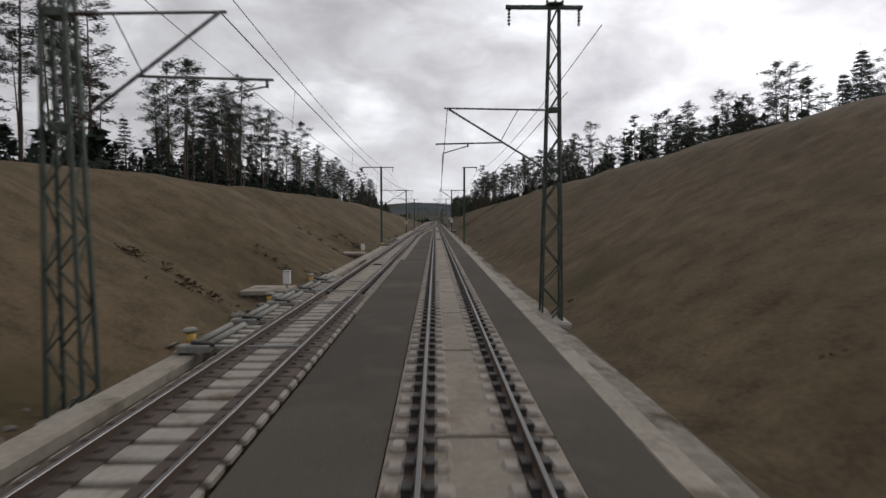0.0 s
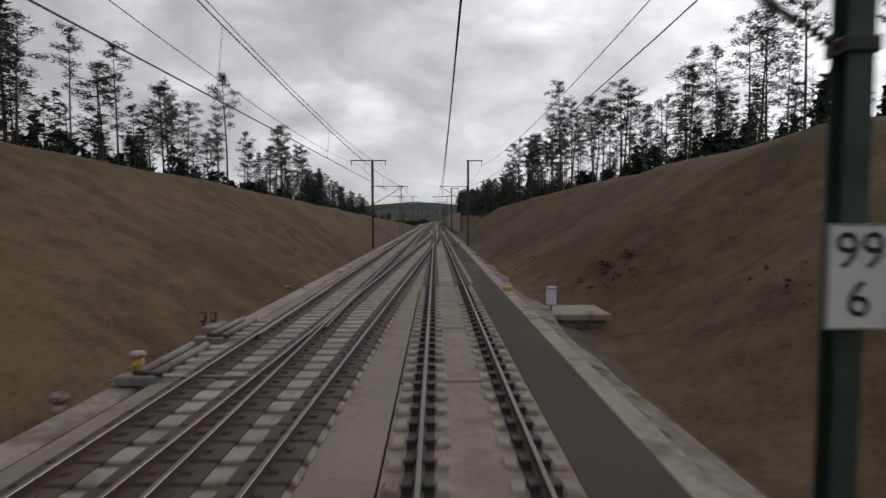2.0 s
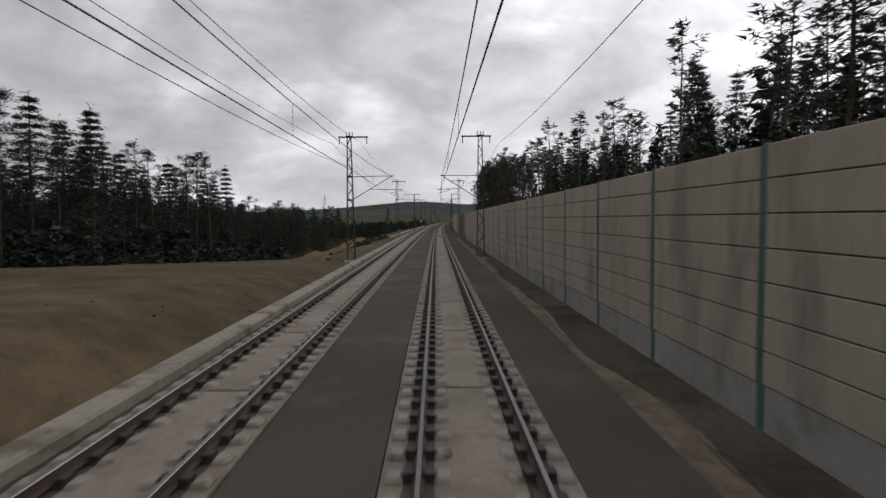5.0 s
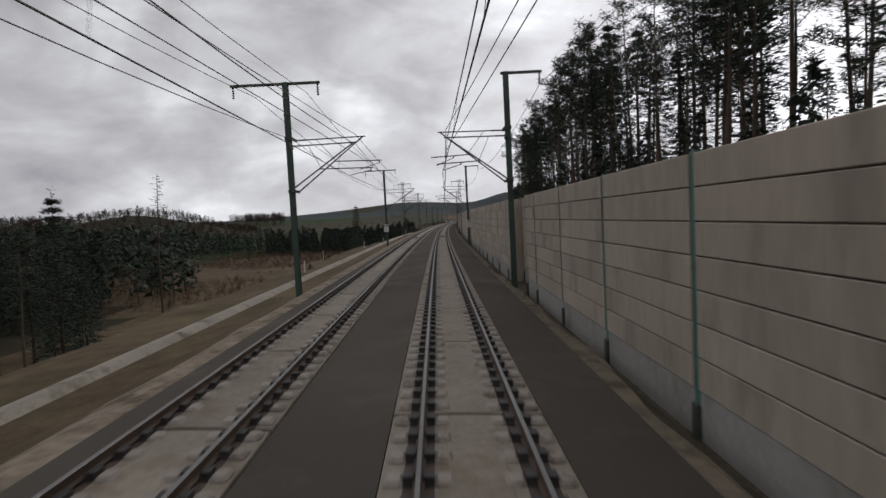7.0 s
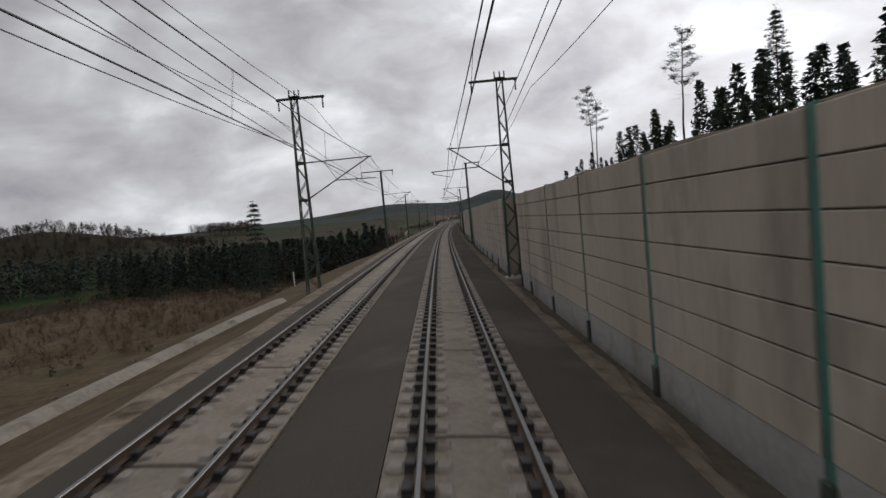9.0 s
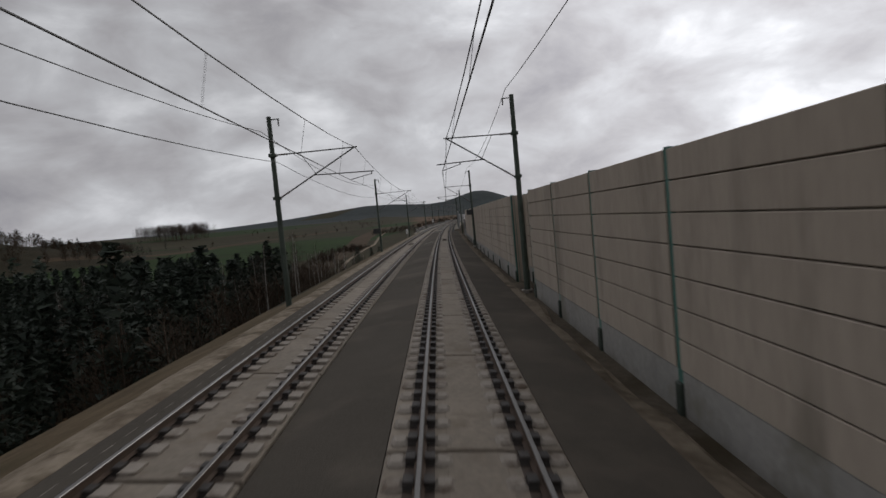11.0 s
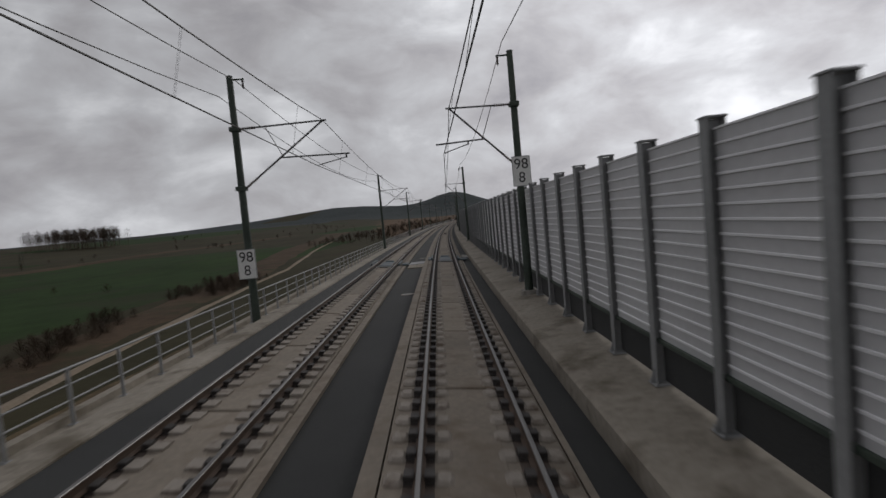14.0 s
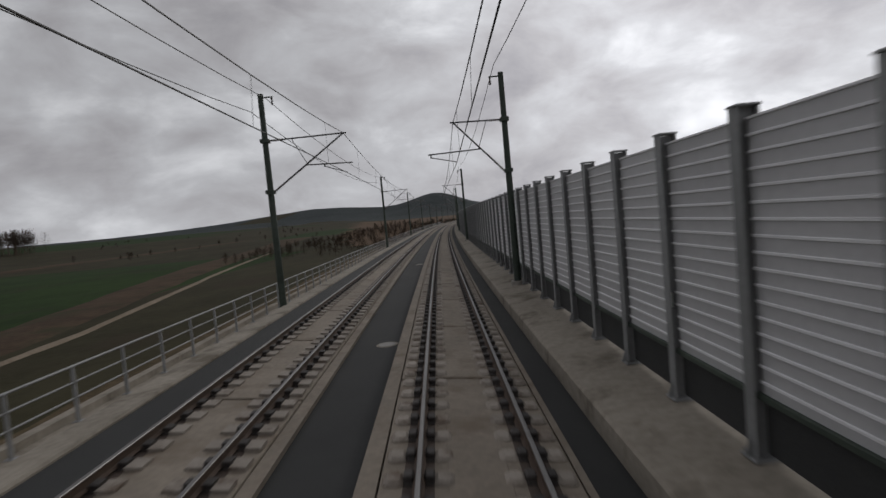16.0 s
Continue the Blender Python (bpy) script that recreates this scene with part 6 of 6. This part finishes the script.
def lantern(s, u):
    """Two short dark posts with pale lamp heads, low over the kerb."""
    ob = thing("dwarf_signal", "two short dark posts with small pale lamp heads on the kerb", "signal", "dwarf signals", at=at_line(s, u, -0.32))
    for x in (-0.14, 0.16):
        post = part("post", Shape().tube((x, 0, -0.05), (x, 0, 0.34), 0.035, None, 8).mesh("post", [M["dark"]]), ob)
        part("head", Shape().box((0.17, 0.16, 0.30), (x, 0, 0.48), None, 0.03).mesh("head", [M["rail_side"]]), post)
        part("lamp_plate", Shape().box((0.11, 0.02, 0.2), (x, -0.09, 0.48)).mesh("lamp_plate", [M["sleeper"]]), post)


lantern(79.2, -7.25)
lantern(148.3, -7.2)
lantern(92.0, -7.3)

for s, u, z in ((792.5, 3.95, 3.4), (792.5, -8.1, 2.1), (138.0, -7.9, 3.6)):
    ob = thing("mast_display", "dark rectangular equipment panel hung on a mast", "equipment panel", "mast panels", at=at_line(s - 0.28, u - 0.35, z))
    part("case", Shape().box((0.85, 0.16, 0.62), (0, 0, 0), None, 0.02).mesh("case", [M["dark"]]), ob)
    part("bracket", Shape().box((0.5, 0.14, 0.06), (0.2, 0.14, 0)).mesh("bracket", [M["mast"]]), ob)

# on the bridge: joint plates, manhole lids, approach slab, exit sign
slab = thing("approach_slab", "pale jointed concrete slab at the bridge's start", "concrete slab", kind="structure")
for k in range(2):
    for j in range(2):
        sh = Shape().box((0.94, 4.9, 0.3), (-0.48 + j * 0.96, -2.48 + k * 4.98, 0.0), None, 0.02)
        ob = part("slab", sh.mesh("slab", [M["kerb"]]), slab)
        ob.matrix_basis = between(869.0, -2.25)
lid = thing("manhole_lid", "round pale concrete manhole lid in the approach slab", "manhole lid", "manhole lids", at=between(870.4, -2.2))
part("cover", Shape().tube((0, 0, -0.05), (0, 0, 0.175), 0.30, 0.29, 20).mesh("cover", [M["plinth"]]), lid)
sh = Shape().box((0.66, 1.3, 0.1), (1.72, 0, -0.29), None, 0.02)
ob = part("slab", sh.mesh("slab", [M["kerb"]]), slab)
ob.matrix_basis = at_line(870.0, 0, 0, False)


def joint(s):
    base = at_line(s, 0, 0, False)
    ob = thing("expansion_joint", "steel rail expansion joint with blue-grey cover plates", "expansion joint", "expansion joints", at=base)
    for c in (0.0, LEFT):
        lift = 0.0 if c == 0 else LEFT * math.sin(cant(s))
        for x, w, n in ((0.0, 0.86, 3.5), (1.42, 0.5, 1.7), (-1.18, 0.26, 2.6)):
            part("cover_plate", Shape().box((w, n, 0.07), (c + x, 0, -0.15 + lift), None, 0.03).mesh("cover_plate", [M["blue"]]), ob)
        for x in (-1.0, 1.02):
            part("edge_beam", Shape().box((0.14, 3.4, 0.26), (c + x, -0.2, -0.10 + lift), None, 0.02).mesh("edge_beam", [M["blue"]]), ob)
        part("step_plate", Shape().box((0.62, 0.55, 0.1), (c, 2.1, -0.11 + lift), None, 0.02).mesh("step_plate", [M["blue"]]), ob)
        # no opening here: a solid near-black plate paints the gap's shade
        part("pit", Shape().box((1.3, 1.0, 0.06), (c, -2.3, -0.16 + lift), None, 0.01).mesh("pit", [M["dark"]]), ob, "dark plate painted as the shade of the gap before the cover plate")
    mid = base.inverted() @ between(s, -2.15)
    for k in range(2):
        me = part("walk_plate", Shape().box((0.62, 2.6, 0.24), (-0.33 + k * 0.65, -1.4, -0.04), None, 0.01).mesh("walk_plate", [M["kerb"]]), ob)
        me.matrix_basis = mid
        me = part("walk_plate", Shape().box((0.62, 2.1, 0.22), (-0.33 + k * 0.65, 1.35, -0.03), None, 0.01).mesh("walk_plate", [M["galv"]]), ob)
        me.matrix_basis = mid
    for k in range(5):
        me = part("cover_strip", Shape().box((0.24, 0.32, 0.04), (-0.56 + k * 0.28, 0.1, 0.09), None, 0.01).mesh("cover_strip", [M["galv"]]), ob)
        me.matrix_basis = mid
    part("walk_plate", Shape().box((0.5, 2.3, 0.05), (1.72, 4.5, -0.26), None, 0.01).mesh("walk_plate", [M["plinth"]]), ob)


joint(916.0)
joint(960.2)
for s in (884.0, 923.5, 944.0, 967.0, 1001.0, 1013.0, 1040.0, 1063.0, 1090.0):
    lid = thing("manhole_lid", "round pale concrete manhole lid in the dark strip", "manhole lid", "manhole lids", at=between(s, -1.98))
    part("cover", Shape().tube((0, 0, -0.1), (0, 0, 0.016), 0.27, 0.26, 20).mesh("cover", [M["plinth"]]), lid)
    part("ring", Shape().tube((0, 0, -0.1), (0, 0, 0.008), 0.33, 0.32, 20).mesh("ring", [M["kerb"]]), lid)
for s in (797.0, 853.5):
    ob = thing("drain_cover", "slanting pale drain edging across the dark fill", "drain cover", "drain covers", at=between(s, -2.1, -3.22, -1.26, (-0.25, -0.25)))
    for k in (-1, 1):
        part("edging", Shape().box((1.3, 0.10, 0.05), (0, k * 0.28, 0.01), Matrix.Rotation(0.5, 3, "Z"), 0.01).mesh("edging", [M["plinth"]]), ob)

sign = thing("exit_sign", "small pale emergency sign with dark green marks on the wall", "sign", "exit signs", at=at_line(1055.4, 3.09, 1.55) @ Matrix.Scale(0.5, 4))
part("board", Shape().box((0.02, 0.40, 0.44), (0, 0, 0)).mesh("board", [M["white"]]), sign)
part("frame", Shape().box((0.012, 0.46, 0.50), (0.006, 0, 0)).mesh("frame", [M["dark"]]), sign)
part("arrow", Shape().box((0.008, 0.16, 0.06), (-0.013, -0.08, 0.08)).box((0.008, 0.05, 0.14), (-0.013, 0.0, 0.08)).mesh("arrow", [M["exit"]]), sign)
part("door_mark", Shape().box((0.008, 0.10, 0.22), (-0.013, 0.12, 0.06)).mesh("door_mark", [M["exit"]]), sign)
part("text_bar", Shape().box((0.008, 0.30, 0.05), (-0.013, 0, -0.14)).mesh("text_bar", [M["exit"]]), sign)
for s, u, z in ((591.7, 3.975, 0.75), (789.6, 3.975, 0.8), (845.7, 5.475, 0.9)):
    copy_thing(sign, at_line(s, u, z) @ Matrix.Scale(1.5, 4))
for s in (901.8, 953.0, 1004.1):
    copy_thing(sign, at_line(s, 3.09, 1.6))


def stone(rg, r):
    sh = Shape()
    n = 7
    rings = []
    for z, k in ((-0.5, 0.8), (0.0, 1.0), (0.45, 0.75)):
        rings += [(math.cos(i * math.tau / n) * r * k * rg.uniform(0.75, 1.15), math.sin(i * math.tau / n) * r * k * rg.uniform(0.75, 1.15), z * r * rg.uniform(0.7, 1.0)) for i in range(n)]
    fs = [[q * n + i, q * n + (i + 1) % n, (q + 1) * n + (i + 1) % n, (q + 1) * n + i] for q in range(2) for i in range(n)]
    fs += [list(range(n - 1, -1, -1)), [2 * n + i for i in range(n)]]
    return sh.add(rings, fs).mesh("stone", [M["rubble"]])


rg = random.Random(77)
STONES = [stone(rg, 1.0) for _ in range(6)]
for lo, hi, u0, u1, n, r0, r1 in ((8, 40, -8.4, -6.9, 60, 0.10, 0.42), (60, 80, -8.6, -6.9, 26, 0.1, 0.3), (85, 130, 3.7, 5.2, 26, 0.08, 0.3), (80, 120, -8.6, -7.2, 24, 0.1, 0.4), (140, 165, -8.4, -6.9, 30, 0.1, 0.3),
                                 (195, 262, 3.6, 6.0, 50, 0.08, 0.32), (190, 250, -9.0, -7.2, 44, 0.08, 0.35), (480, 600, -8.6, -6.9, 40, 0.06, 0.2)):
    for _ in range(n):
        s, u, r = rg.uniform(lo, hi), rg.uniform(u0, u1), rg.uniform(r0, r1) * rg.uniform(0.3, 0.8)
        z = max(ground(s, u), -1.0 if abs(u + 2) > 6 else -0.6)
        ob = tagged(new("stone", STONES[rg.randrange(6)]), "rough pale broken stone lying beside the track", "stone", "loose stones")
        ob.matrix_basis = Matrix.LocRotScale(flat(s, u, z + r * 0.2), Euler((rg.uniform(-0.4, 0.4), rg.uniform(-0.4, 0.4), rg.uniform(0, 6))), (r * rg.uniform(0.8, 1.5), r, r * rg.uniform(0.5, 0.9)))

# ---- everything to the scale of the camera's way ----
for ob in list(scene.objects):
    if ob.parent is None and ob.type not in {"CAMERA", "LIGHT"}:
        ob.matrix_basis = Matrix.Scale(SCALE, 4) @ ob.matrix_basis
